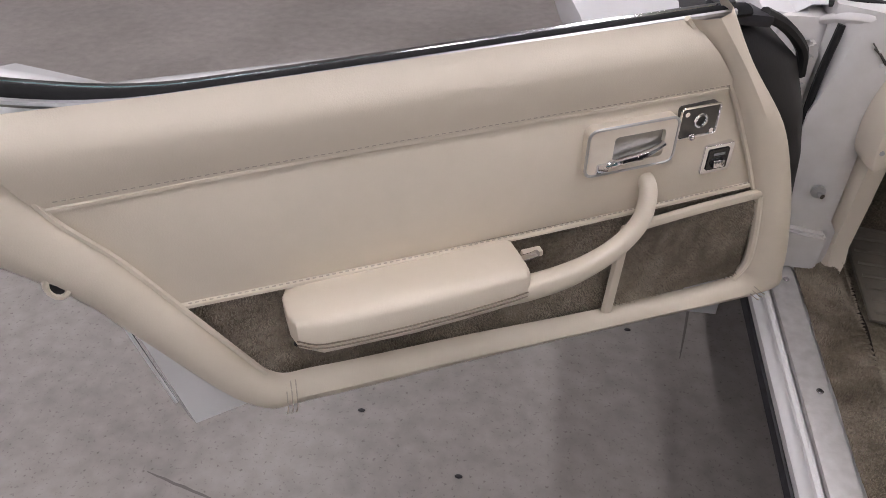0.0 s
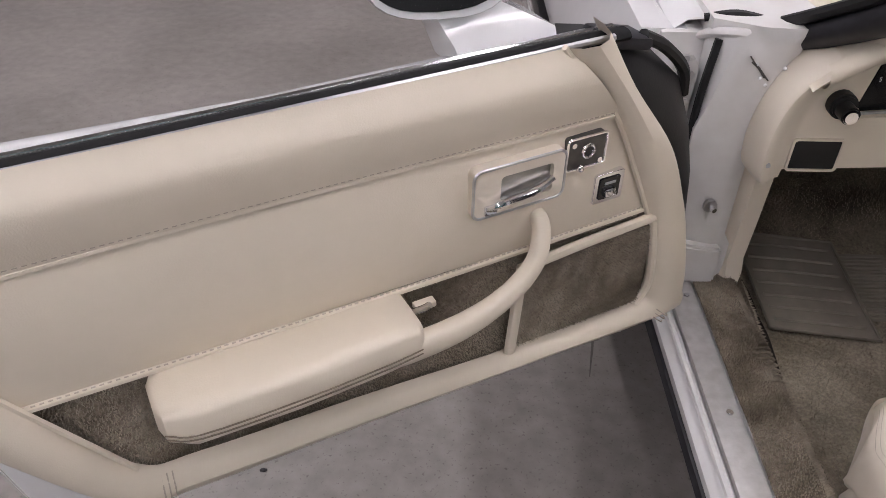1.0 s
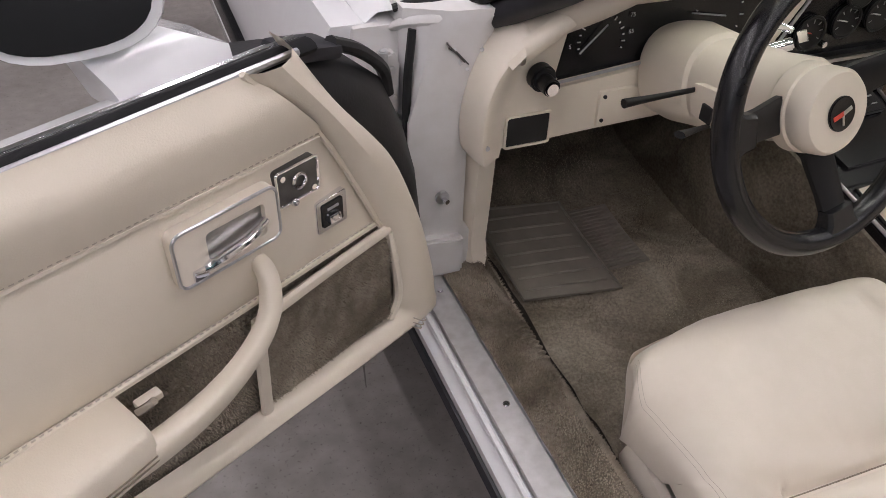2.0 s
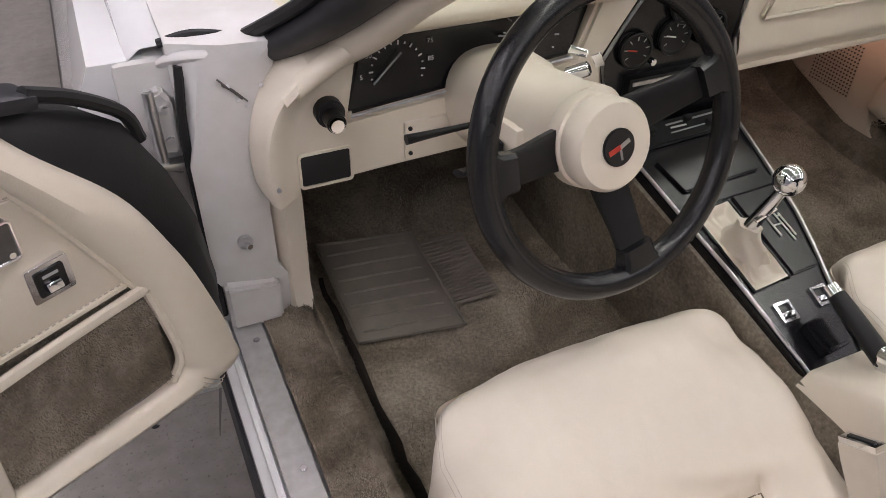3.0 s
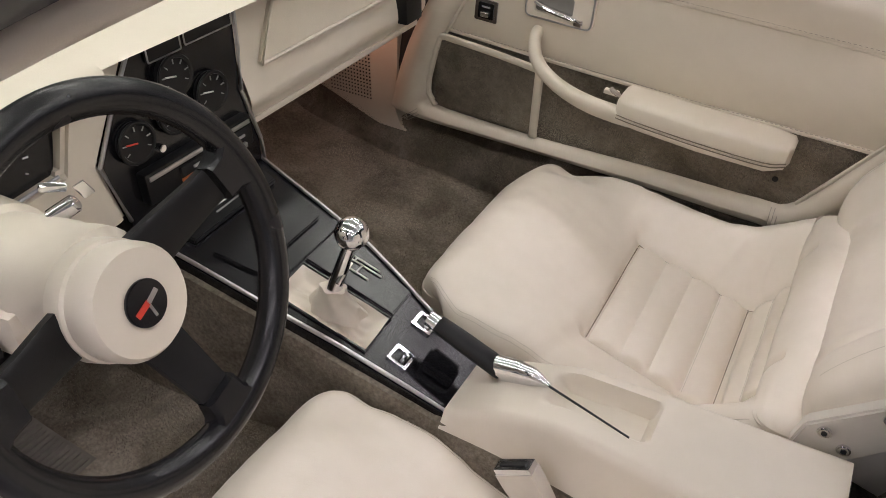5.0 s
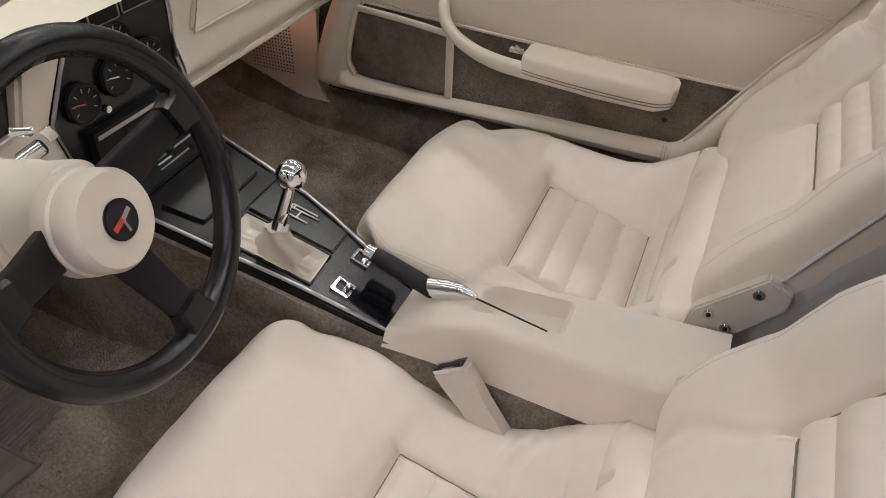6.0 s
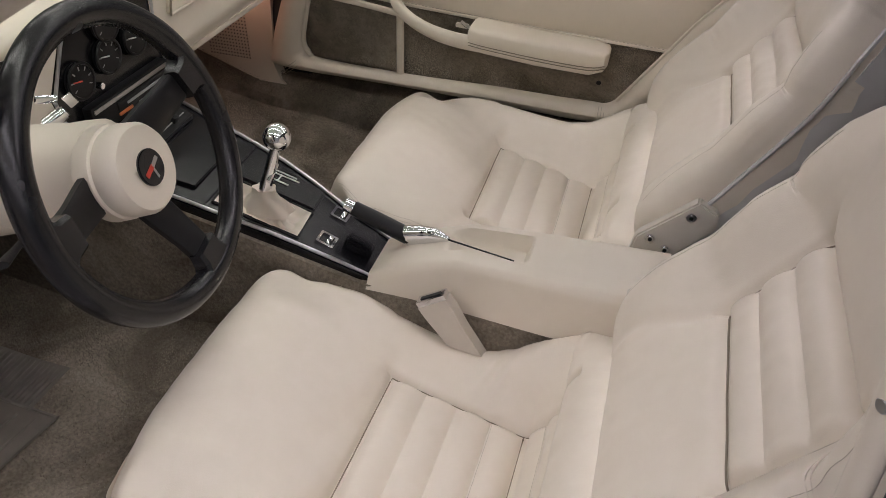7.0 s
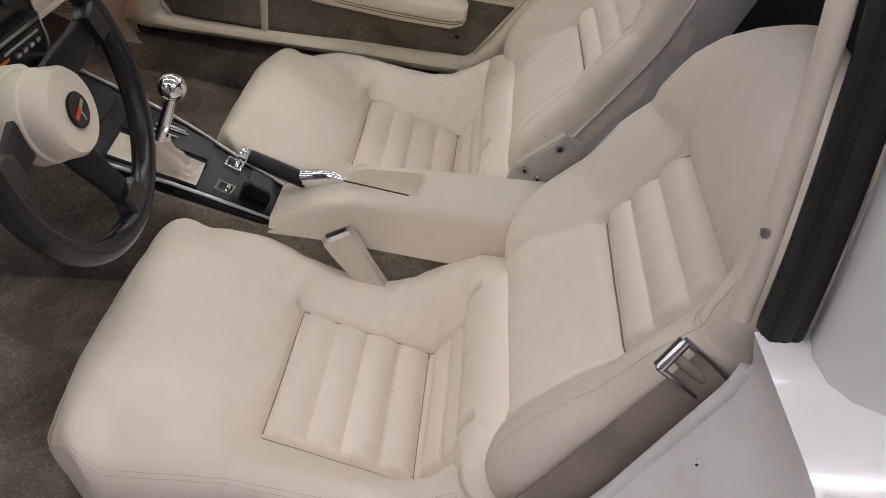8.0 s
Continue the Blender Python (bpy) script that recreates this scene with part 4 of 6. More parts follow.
for hz in (0.715, 0.455):
    hg = part("door_hinge", prism([(-0.815, hz - 0.040), (-0.783, hz - 0.045), (-0.780, hz + 0.030), (-0.790, hz + 0.045), (-0.812, hz + 0.038)], lambda a, b, d_: Vector((a, d_, b)), 1.128, 1.152, 0.004), GREYSHELL, car, "painted steel door hinge")
    part("hinge_pin", cyl(0.007, 0.11, Matrix.Translation((-0.806, 1.124, hz - 0.004)), 14, 0.002), SATIN, hg)
    part("hinge_leaf", rbox((0.050, 0.020, 0.010), 0.003, Matrix.Translation((-0.800, 1.125, hz - 0.055)) @ pose(0, 0, 0, 0, 8, 12)), SATIN, hg)
    for bz in (-0.022, 0.020):
        part("hinge_bolt", cyl(0.006, 0.006, toward((-0.792, 1.126, hz + bz), (0, -1, 0)), 6, 0.001), SATIN, hg)
part("check_strap", prism([(-0.800, 0.50), (-0.782, 0.49), (-0.784, 0.64), (-0.806, 0.65)], lambda a, b, d_: Vector((a, d_ + 0.05 * (b - 0.5), b)), 1.128, 1.138, 0.003), SATIN, car, "grey steel door check strap")
part("jamb_lip", tube([(-0.785, 1.160, 0.780), (-0.762, 1.134, 0.797), (-0.72, 1.118, 0.800), (-0.686, 1.118, 0.786), (-0.63, 1.125, 0.762)], [0.008, 0.012, 0.014, 0.013, 0.010], n=12, per=6, flat=0.7), JAMB, car)
part("cowl_seal", tube([(-0.78, 1.160, 0.806), (-0.74, 1.150, 0.816), (-0.69, 1.15, 0.806)], 0.006, n=8, per=5), RUBBER, car)


def fender(a, b):
    """Front wing and bonnet from the sill side to the far side, rising over the wheel."""
    x = -0.90 + 1.78 * a
    y = 1.16 + 2.0 * b
    side = sstep(0.0, 0.05, a) * sstep(0.0, 0.05, 1 - a)
    hump = 0.085 * (math.exp(-((x + 0.66) / 0.16) ** 2) + math.exp(-((x - 0.64) / 0.16) ** 2)) * math.exp(-((y - 2.05) / 0.55) ** 2)
    z = 0.40 + side * (0.400 + hump + 0.03 * sstep(1.16, 1.6, y) - 0.07 * sstep(2.3, 3.2, y))
    yb = y + (0.50 * sstep(-0.675, -0.635, x) * sstep(0.66, 0.62, x)) * (1 - b)
    return Vector((x - 0.05 * (1 - side) * (0.5 - a) * -2 * 0, yb, z))


part("front_wing", grid(fender, 90, 50), PAINT, car, "curved white front wing and bonnet")
part("wing_side", loft([[(-0.865, y, 0.79), (-0.905, y, 0.70), (-0.915, y, 0.55), (-0.89, y, 0.35), (-0.86, y, 0.20), (-0.80, y, 0.20), (-0.80, y, 0.79)] for y in (1.16, 1.5, 2.2, 3.1)]), PAINT, car)
# black bar along the widest line of the wing side
part("wing_side_bar", tube([(-0.898, y, 0.545) for y in (1.2, 1.8, 2.4, 3.0)], 0.034, n=16, per=3), GLOSS, car, "glossy black bar along the wing side")
part("cowl", boxat(-0.66, 0.63, 1.17, 1.78, 0.77, 0.792, 0.005), BLACK, car, "black windscreen cowl")
# windscreen pillars with black seals
for sx in (-1, 1):
    def AX(p):
        return (p[0], p[1], p[2]) if sx < 0 else (-p[0] - 0.02, p[1], p[2])
    a0 = [(-0.668, 1.20, 0.760), (-0.648, 1.15, 0.784), (-0.592, 1.04, 0.858), (-0.556, 0.94, 0.932), (-0.530, 0.80, 1.018), (-0.515, 0.65, 1.094), (-0.50, 0.50, 1.165)]
    if sx > 0:
        a0 = [(-0.668, 1.18, 0.770), (-0.646, 1.0, 0.870), (-0.620, 0.80, 0.985), (-0.606, 0.70, 1.045), (-0.597, 0.65, 1.074), (-0.584, 0.56, 1.130), (-0.55, 0.48, 1.190)]
    part("screen_pillar", tube([AX(p) for p in a0], [0.022, 0.034, 0.038, 0.038, 0.038, 0.038, 0.038], n=16, per=6, flat=0.65), SEALM, car, "black windscreen pillar seal")
    part("pillar_ridge", tube([AX((x - 0.036, y + 0.004, z + 0.016)) for x, y, z in a0], 0.009, n=8, per=6), RUBBER, car)
    part("pillar_ridge", tube([AX((x - 0.018, y - 0.006, z + 0.024)) for x, y, z in a0], 0.007, n=8, per=6), RUBBER, car)
    part("pillar_trim", tube([AX((x + 0.034, y - 0.014, z - 0.022)) for x, y, z in a0], [0.022, 0.027, 0.023, 0.018, 0.015, 0.012, 0.010], n=12, per=6), PLASTIC, car, "cream inner pillar trim")
    # roof hoop behind the door
    b0 = [(-0.655, 0.068, 0.843), (-0.652, 0.072, 0.92), (-0.645, 0.080, 1.02), (-0.635, 0.088, 1.10), (-0.60, 0.095, 1.15), (-0.52, 0.10, 1.17)]
    part("hoop_trim", tube([AX((x + 0.006, y + 0.050, z)) for x, y, z in b0], 0.009, n=12, per=6), PLASTIC, car, "cream roof hoop trim")
    part("hoop_seal", tube([AX((x - 0.006, y + 0.022, z)) for x, y, z in b0], 0.0175, n=12, per=6), SEALM, car, "black roof hoop seal")
    for ry, rx in ((0.030, -0.016), (0.016, -0.018)):
        part("hoop_ridge", tube([AX((x + rx, y + ry, z)) for x, y, z in b0], 0.006, n=8, per=6), RUBBER, car)
    part("hoop_paint", tube([AX((x - 0.036, y - 0.038, z - 0.02)) for x, y, z in b0], 0.046, n=14, per=6), PAINT, car, "white painted roof hoop")
part("trim_screw", cyl(0.0045, 0.003, toward((-0.652, 0.1285, 0.925), (-0.5, 0.8, 0.1)), 12, 0.001), SATIN, car)
lc = part("roof_latch", rbox((0.008, 0.011, 0.005), 0.002, Matrix.Translation((-0.571, 0.558, 1.095)) @ pose(0, 0, 0, 30, 20, 10)), BLACK, car, "black roof panel latch")
part("latch_hook", tube([(-0.571, 0.555, 1.096), (-0.567, 0.552, 1.0965), (-0.564, 0.549, 1.098), (-0.562, 0.550, 1.101)], 0.0014, n=8, per=4), RUBBER, lc)
part("roof_bridge", tube([(-0.52, 0.10, 1.17), (-0.3, 0.10, 1.18), (0, 0.10, 1.185), (0.3, 0.10, 1.18), (0.5, 0.10, 1.17)], 0.03, n=12, per=5), PAINT, car)
part("roof_spine", tube([(-0.02, 0.10, 1.185), (-0.02, 0.28, 1.21), (-0.02, 0.45, 1.225)], 0.075, n=16, per=4, flat=0.3), PAINT, car, "white painted centre roof bar")
part("screen_header", tube([(-0.56, 0.48, 1.215), (-0.3, 0.46, 1.23), (0, 0.45, 1.235), (0.3, 0.46, 1.23), (0.54, 0.48, 1.215)], 0.025, n=12, per=5), PAINT, car)


GLASSM = bpy.data.materials.new("green_tinted_glass")
GLASSM.use_nodes = True
gn = GLASSM.node_tree
clear, shine, both = gn.nodes.new("ShaderNodeBsdfTransparent"), gn.nodes.new("ShaderNodeBsdfGlossy"), gn.nodes.new("ShaderNodeMixShader")
clear.inputs["Color"].default_value = (0.83, 0.88, 0.78, 1)
shine.inputs["Roughness"].default_value = 0.01
both.inputs[0].default_value = 0.06
gn.links.new(clear.outputs[0], both.inputs[1])
gn.links.new(shine.outputs[0], both.inputs[2])
gn.links.new(both.outputs[0], gn.nodes["Material Output"].inputs["Surface"])
gl = part("windscreen", grid(lambda a, b: Vector(((-0.62 + 1.22 * a) * (1 - 0.18 * b), 1.24 + 0.36 * math.sin(math.pi * a) - (0.68 + 0.40 * math.sin(math.pi * a)) * b, 0.80 + 0.36 * b)), 20, 12), GLASSM, car, "green-tinted windscreen glass")


def jamb_top(a):
    return 0.842 - 0.25 * (1 - math.cos(a * math.pi / 2))


def jamb_y(a, z):
    edge = lerp_table([(0.36, 0.30), (0.45, 0.25), (0.617, 0.167), (0.74, 0.120), (0.775, 0.106), (0.81, 0.100), (0.845, 0.111)], z)
    return edge - 0.10 * a * a - 0.015 * a


def rear_jamb(a, b):
    """The door opening's rear face: from the cabin edge round to the outer skin."""
    z = 0.36 + (jamb_top(a) - 0.36) * b
    return Vector((-0.665 - 0.225 * math.sin(a * math.pi / 2), jamb_y(a, z), z))


part("rear_jamb", grid(rear_jamb, 24, 30), JAMB, car, "white painted rear door jamb")
part("jamb_edge", tube([rear_jamb(0.0, k / 24) for k in range(23)], 0.007, n=10), JAMB, car)
js = part("jamb_rivet", cyl(0.0065, 0.004, toward((-0.702, 0.1215, 0.722), (-0.4, 0.9, 0)), 14, 0.001), PAINT, car)
part("rivet_hole", cyl(0.0022, 0.001, toward(Vector((-0.702, 0.1215, 0.722)) + Vector((-0.4, 0.9, 0)).normalized() * 0.0022, (-0.4, 0.9, 0)), 10), RUBBER, js)


part("side_trim", grid(lambda a, b: rear_jamb(0.0, b) + Vector((0.004 + 0.02 * a, -0.012 - 0.30 * a, -0.004)), 6, 20), CARPET, car, "brown carpeted trim behind the belt")


def haunch(a, b):
    """Rear quarter: outwards and back from the jamb, rising over the wheel."""
    z = jamb_top(a)
    return Vector((-0.665 - 0.225 * math.sin(a * math.pi / 2), jamb_y(a, z) - 1.1 * b, z + 0.012 * (1 - (1 - min(b * 14, 1)) ** 2) + 0.03 * math.sin(math.pi * b)))


part("rear_quarter", grid(haunch, 24, 24), PAINT, car, "curved white rear quarter panel")
part("quarter_side", loft([[(-0.90, y, 0.60), (-0.91, y, 0.5), (-0.87, y, 0.25), (-0.70, y, 0.25), (-0.70, y, 0.58)] for y in (-0.10, -0.5, -1.0)]), PAINT, car)
part("rear_glass", grid(lambda a, b: Vector((-0.55 + 1.1 * a, 0.05 - 0.9 * b, 1.12 - 0.32 * b + 0.02 * math.sin(math.pi * a))), 16, 12), BLACK, car, "dark tinted rear glass")
part("quarter_far", grid(lambda a, b: Vector((0.62 + 0.25 * math.sin(a * 1.5708), 0.09 - 1.1 * b, 0.885 - 0.3 * (1 - math.cos(a * 1.5708)))), 16, 12), PAINT, car)
# side panels coloured like the greenish reflection in glass
part("sail_panel", grid(lambda a, b: Vector((0.60, 0.10 - 1.0 * a, 0.45 + (0.66 - 0.30 * a) * b)), 8, 8), SAIL, car)
part("sail_panel", grid(lambda a, b: Vector((-0.635, 0.03 - 1.0 * a, 0.45 + (0.66 - 0.30 * a) * b)), 8, 8), SAIL, car)

# ---- dashboard ----
dash = thing("dashboard", (-0.02, 1.3, 0.6), "cream padded dashboard with black instrument panel", "dashboard")


def dash_top(a, b):
    x = -0.66 + 1.28 * a
    y = 1.035 + 0.55 * b
    z = 0.860 - 0.014 * (1 - b) ** 6 + 0.012 * math.sin(b * 3) - 0.09 * max(0, abs(x + 0.02) - 0.54) / 0.1
    return Vector((x, y, z))


part("dash_top", grid(dash_top, 60, 24), VINYL, dash, "padded cream dash top")
# brow rolling over the instruments
def brow(a, b):
    x = -0.645 + 0.47 * a
    t = b * math.pi
    y = 1.045 + 0.016 * math.cos(t) - 0.0
    return Vector((x, 1.048 - 0.020 * math.sin(t), 0.836 + 0.016 * math.cos(t) - 0.06 * max(0, (-0.54 - x)) / 0.1))


part("brow", grid(brow, 40, 10), VINYL, dash)
low = [(-0.69, 0.603), (-0.670, 0.601), (-0.660, 0.616), (-0.507, 0.622), (-0.30, 0.628), (-0.172, 0.634), (-0.190, 0.724), (-0.118, 0.836), (-0.200, 0.836), (-0.237, 0.735), (-0.576, 0.708), (-0.556, 0.812), (-0.61, 0.805), (-0.65, 0.76), (-0.68, 0.70)]
part("lower_panel", prism(low, lambda a, b, d_: Vector((a, d_, b)), 1.066, 1.12, 0.006), PLASTIC, dash, "cream plastic lower dash panel")
OUTER = [(0.0, -0.688, 0.598), (0.15, -0.700, 0.625), (0.42, -0.701, 0.69), (0.65, -0.683, 0.745), (0.84, -0.648, 0.784), (1.0, -0.602, 0.812)]
INNER = [(0.0, -0.655, 0.598), (0.15, -0.651, 0.625), (0.42, -0.647, 0.68), (0.65, -0.634, 0.725), (0.84, -0.608, 0.757), (1.0, -0.575, 0.786)]


def along(pts, b):
    line_ = smoothline([q[1:] for q in pts], 10)
    k = b * (len(line_) - 1)
    m_ = min(int(k), len(line_) - 2)
    return line_[m_] + (line_[m_ + 1] - line_[m_]) * (k - m_)


def end_cap(a, b):
    """Rounded pad from its outer edge, a = 0, into the flat panel."""
    (ox, oz), (ix, iz) = along(OUTER, b), along(INNER, b)
    if a < 0.3:
        t = a / 0.3 * math.pi / 2
        f, y = 0.28 * (1 - math.cos(t)), 1.13 - 0.082 * math.sin(t)
    else:
        k = (a - 0.3) / 0.7
        f, y = 0.28 + 0.72 * k, 1.048 + 0.0165 * k * k * (3 - 2 * k)
    y += 0.03 * max(0, 0.06 - b) / 0.06 + 0.012 * max(0, b - 0.9) / 0.1
    return Vector((ox + (ix - ox) * f, y, oz + (iz - oz) * f))


part("end_cap", grid(end_cap, 24, 40), PLASTIC, dash, "cream dash end pad")
for a_, b_ in ((0.42, 0.24), (0.42, 0.86)):
    p_ = end_cap(a_, b_)
    part("trim_screw", cyl(0.0042, 0.003, toward(p_, (-0.3, -1, 0)), 12, 0.001), SATIN, dash)
vent = part("side_vent", boxat(-0.645, -0.578, 1.0645, 1.09, 0.622, 0.668, 0.001), RUBBER, dash, "black rectangular air vent")
part("vent_frame", ringplate(rrect(-0.645, -0.578, 0.622, 0.668, 0.004), rrect(-0.6485, -0.5745, 0.6185, 0.6715, 0.006), lambda a, b, d_: Vector((a, d_, b)), 1.075, 1.0625), PLASTIC, vent)
kn = part("light_knob", cyl(0.019, 0.02, toward((-0.603, 1.058, 0.728), (0, -1, 0)), 20, 0.003), RUBBER, dash, "black headlamp switch with chrome end")
part("knob_stem", cyl(0.0125, 0.03, toward((-0.603, 1.040, 0.726), (0, -1, 0.0)), 18, 0.002), BLACK, kn)
part("knob_tip", cyl(0.0105, 0.006, toward((-0.603, 1.026, 0.725), (0, -1, 0)), 18, 0.002), CHROME, kn)
part("fuse_cover", boxat(-0.50, -0.40, 1.060, 1.070, 0.632, 0.688, 0.002), PLASTIC, dash)
for z in (0.642, 0.680):
    part("cover_screw", cyl(0.003, 0.003, toward((-0.493, 1.059, z), (0, -1, 0)), 8), RUBBER, dash)
# instrument cluster set back under the brow
clus = part("instrument_panel", prism([(-0.576, 0.708), (-0.239, 0.735), (-0.200, 0.825), (-0.54, 0.822)], lambda a, b, d_: Vector((a, d_ + (b - 0.70) * 0.12, b)), 1.074, 1.10, 0.002), GLOSS, dash, "black instrument panel with dials")
part("cluster_trim", tube([(-0.572, 1.066, 0.711), (-0.242, 1.066, 0.737)], 0.0022, n=6), SATIN, clus)


def dial(cx, cz, r, a0, a1, ticks, needle, y, parent, shift=(0, 0)):
    bm = bmesh.new()
    for k in range(ticks):
        t = radians(a0 + (a1 - a0) * k / (ticks - 1))
        bmesh.ops.create_cube(bm, size=1, matrix=Matrix.Translation((cx + r * math.cos(t), y + (cz + r * math.sin(t) - 0.70) * 0.12, cz + r * math.sin(t))) @ Matrix.Rotation(-t, 4, "Y") @ Matrix.Diagonal((r * (0.16 if k % 2 else 0.08), 0.001, 0.0018, 1)))
    part("dial_marks", bm, WHITEINK, parent)
    t = radians(needle)
    cx, cz = cx + shift[0], cz + shift[1]
    part("needle", tube([(cx - 0.25 * r * math.cos(t), y - 0.003 + (cz - 0.70) * 0.12, cz - 0.25 * r * math.sin(t)), (cx + 1.25 * r * math.cos(t), y - 0.003 + (cz - 0.7) * 0.12, cz + 1.25 * r * math.sin(t))], 0.0014, n=5), GREYINK, parent)


dial(-0.502, 0.757, 0.036, 190, -20, 15, 44, 1.072, clus, (-0.028, -0.006))
dial(-0.305, 0.772, 0.042, 215, -30, 11, 170, 1.072, clus)


def words(txt, size, m, material, parent, name="marking"):
    cu = bpy.data.curves.new(name, "FONT")
    cu.body, cu.size, cu.align_x, cu.align_y = txt, size, "CENTER", "CENTER"
    tmp = new("tmp_text", cu)
    me = bpy.data.meshes.new_from_object(tmp)
    bpy.data.objects.remove(tmp)
    me.transform(m)
    me.materials.clear()
    me.materials.append(material)
    ob = new(name, me)
    ob.parent = parent
    return ob


FACE = pose(0, 0, 0, 90, 0, 0)
for txt, x, z in (("5", -0.552, 0.756), ("30", -0.540, 0.782), ("75", -0.455, 0.789), ("85", -0.455, 0.766)):
    words(txt, 0.009, Matrix.Translation((x, 1.0705 + (z - 0.70) * 0.12, z)) @ FACE, WHITEINK, clus)
words("10", 0.013, Matrix.Translation((-0.365, 1.082, 0.806)) @ FACE, WHITEINK, clus)

# centre stack: gauges, radio, sliders
stack = part("radio_panel", loft([[(x0, y0, z), (x1, y0, z), (x1, y0 + 0.12, z), (x0, y0 + 0.12, z)] for x0, x1, y0, z in ((-0.160, 0.082, 1.072, 0.58), (-0.169, 0.076, 1.066, 0.634), (-0.190, 0.052, 1.066, 0.722), (-0.150, 0.060, 1.068, 0.785), (-0.112, 0.066, 1.072, 0.832))]), GLOSS, dash, "black centre gauge and radio panel")
part("stack_edge", tube([(-0.171, 1.063, 0.634), (-0.192, 1.063, 0.722), (-0.152, 1.065, 0.785), (-0.114, 1.069, 0.832)], 0.003, n=6), SATIN, stack)
part("stack_edge", tube([(0.084, 1.068, 0.585), (0.078, 1.063, 0.634), (0.054, 1.063, 0.722), (0.062, 1.065, 0.785), (0.068, 1.069, 0.832)], 0.003, n=6), SATIN, stack)
for gx, gz in ((-0.137, 0.731), (-0.070, 0.742), (-0.003, 0.745), (-0.058, 0.788)):
    gy = 1.064
    g = part("gauge", cyl(0.026, 0.010, toward((gx, gy, gz), (0, -1, 0.15)), 28, 0.002), BLACK, stack, "small round gauge")
    part("gauge_ring", tube([(gx + 0.026 * math.cos(k * 0.2618), gy - 0.006, gz + 0.026 * math.sin(k * 0.2618)) for k in range(24)], 0.0028, n=6, closed=True, up=(0, 1, 0)), BLACK, g)
    bm = bmesh.new()
    for k in range(7):
        t = radians(210 - 40 * k)
        bmesh.ops.create_cube(bm, size=1, matrix=Matrix.Translation((gx + 0.019 * math.cos(t), gy - 0.0062, gz + 0.019 * math.sin(t))) @ Matrix.Rotation(-t, 4, "Y") @ Matrix.Diagonal((0.006, 0.001, 0.0014, 1)))
    part("gauge_marks", bm, GREYINK, g)
    part("gauge_needle", tube([(gx, gy - 0.007, gz), (gx - 0.017, gy - 0.007, gz + 0.004)], 0.0012, n=5), REDINK if gx < -0.1 else WHITEINK, g)
for va, vb, vc, vd in ((-0.088, -0.034, 0.814, 0.834), (-0.027, 0.058, 0.816, 0.836)):
    vt = part("stack_vent", boxat(va, vb, 1.066, 1.075, vc, vd, 0.001), RUBBER, stack, "narrow black air vent")
    part("vent_rim", tube([(a_, 1.0655, b_) for a_, b_ in rrect(va, vb, vc, vd, 0.002)], 0.0012, n=6, closed=True, up=(0, 1, 0)), SATIN, vt)
part("reset_knob", cyl(0.005, 0.012, toward((-0.107, 1.056, 0.711), (0, -1, 0)), 14, 0.001), CHROME, stack)
radio = part("radio", boxat(-0.145, 0.050, 1.050, 1.07, 0.645, 0.690, 0.003), BLACK, stack, "black cassette radio")
part("radio_strip", boxat(-0.14, 0.045, 1.048, 1.051, 0.679, 0.685, 0.0005), SATIN, radio)
part("tape_slot", boxat(-0.09, 0.04, 1.047, 1.051, 0.660, 0.675, 0.001), RUBBER, radio)
part("tuner_pointer", boxat(-0.092, -0.060, 1.0455, 1.0485, 0.6545, 0.659, 0.0005), ORANGE, radio, "orange tuner pointer strip")
part("tape_flap", boxat(-0.07, 0.03, 1.045, 1.049, 0.665, 0.669, 0.001), GREYINK, radio)
for rx in (-0.04, -0.02, 0.0, 0.02):
    part("radio_button", boxat(rx, rx + 0.012, 1.045, 1.051, 0.648, 0.655, 0.001), SATIN, radio)
# passenger side
def pdash(a, b):
    x = 0.058 + 0.51 * a + 0.02 * (1 - b) * (1 - a)
    z = 0.657 + 0.19 * b
    y = 1.062 + 0.022 * math.exp(-((b - 0.0) / 0.10) ** 2) + 0.03 * b
    return Vector((x, y, z))


part("passenger_panel", grid(pdash, 40, 24), PLASTIC, dash, "cream passenger dash panel")
part("panel_lip", boxat(0.080, 0.56, 1.080, 1.18, 0.648, 0.660, 0.005), PLASTIC, dash)
part("pocket_panel", prism([(0.105, 0.742), (0.44, 0.742), (0.46, 0.83), (0.165, 0.83)], lambda a, b, d_: Vector((a, d_ + (b - 0.657) * 0.16, b)), 1.052, 1.064, 0.003), VINYL, dash, "stitched dash pocket")
part("pocket_piping", tube([(0.165, 1.078, 0.83), (0.105, 1.064, 0.742), (0.44, 1.064, 0.742)], 0.003, n=6), PLASTIC, dash)
part("far_vent", boxat(0.472, 0.525, 1.050, 1.08, 0.680, 0.740, 0.003), BLACK, dash, "black rectangular air vent")

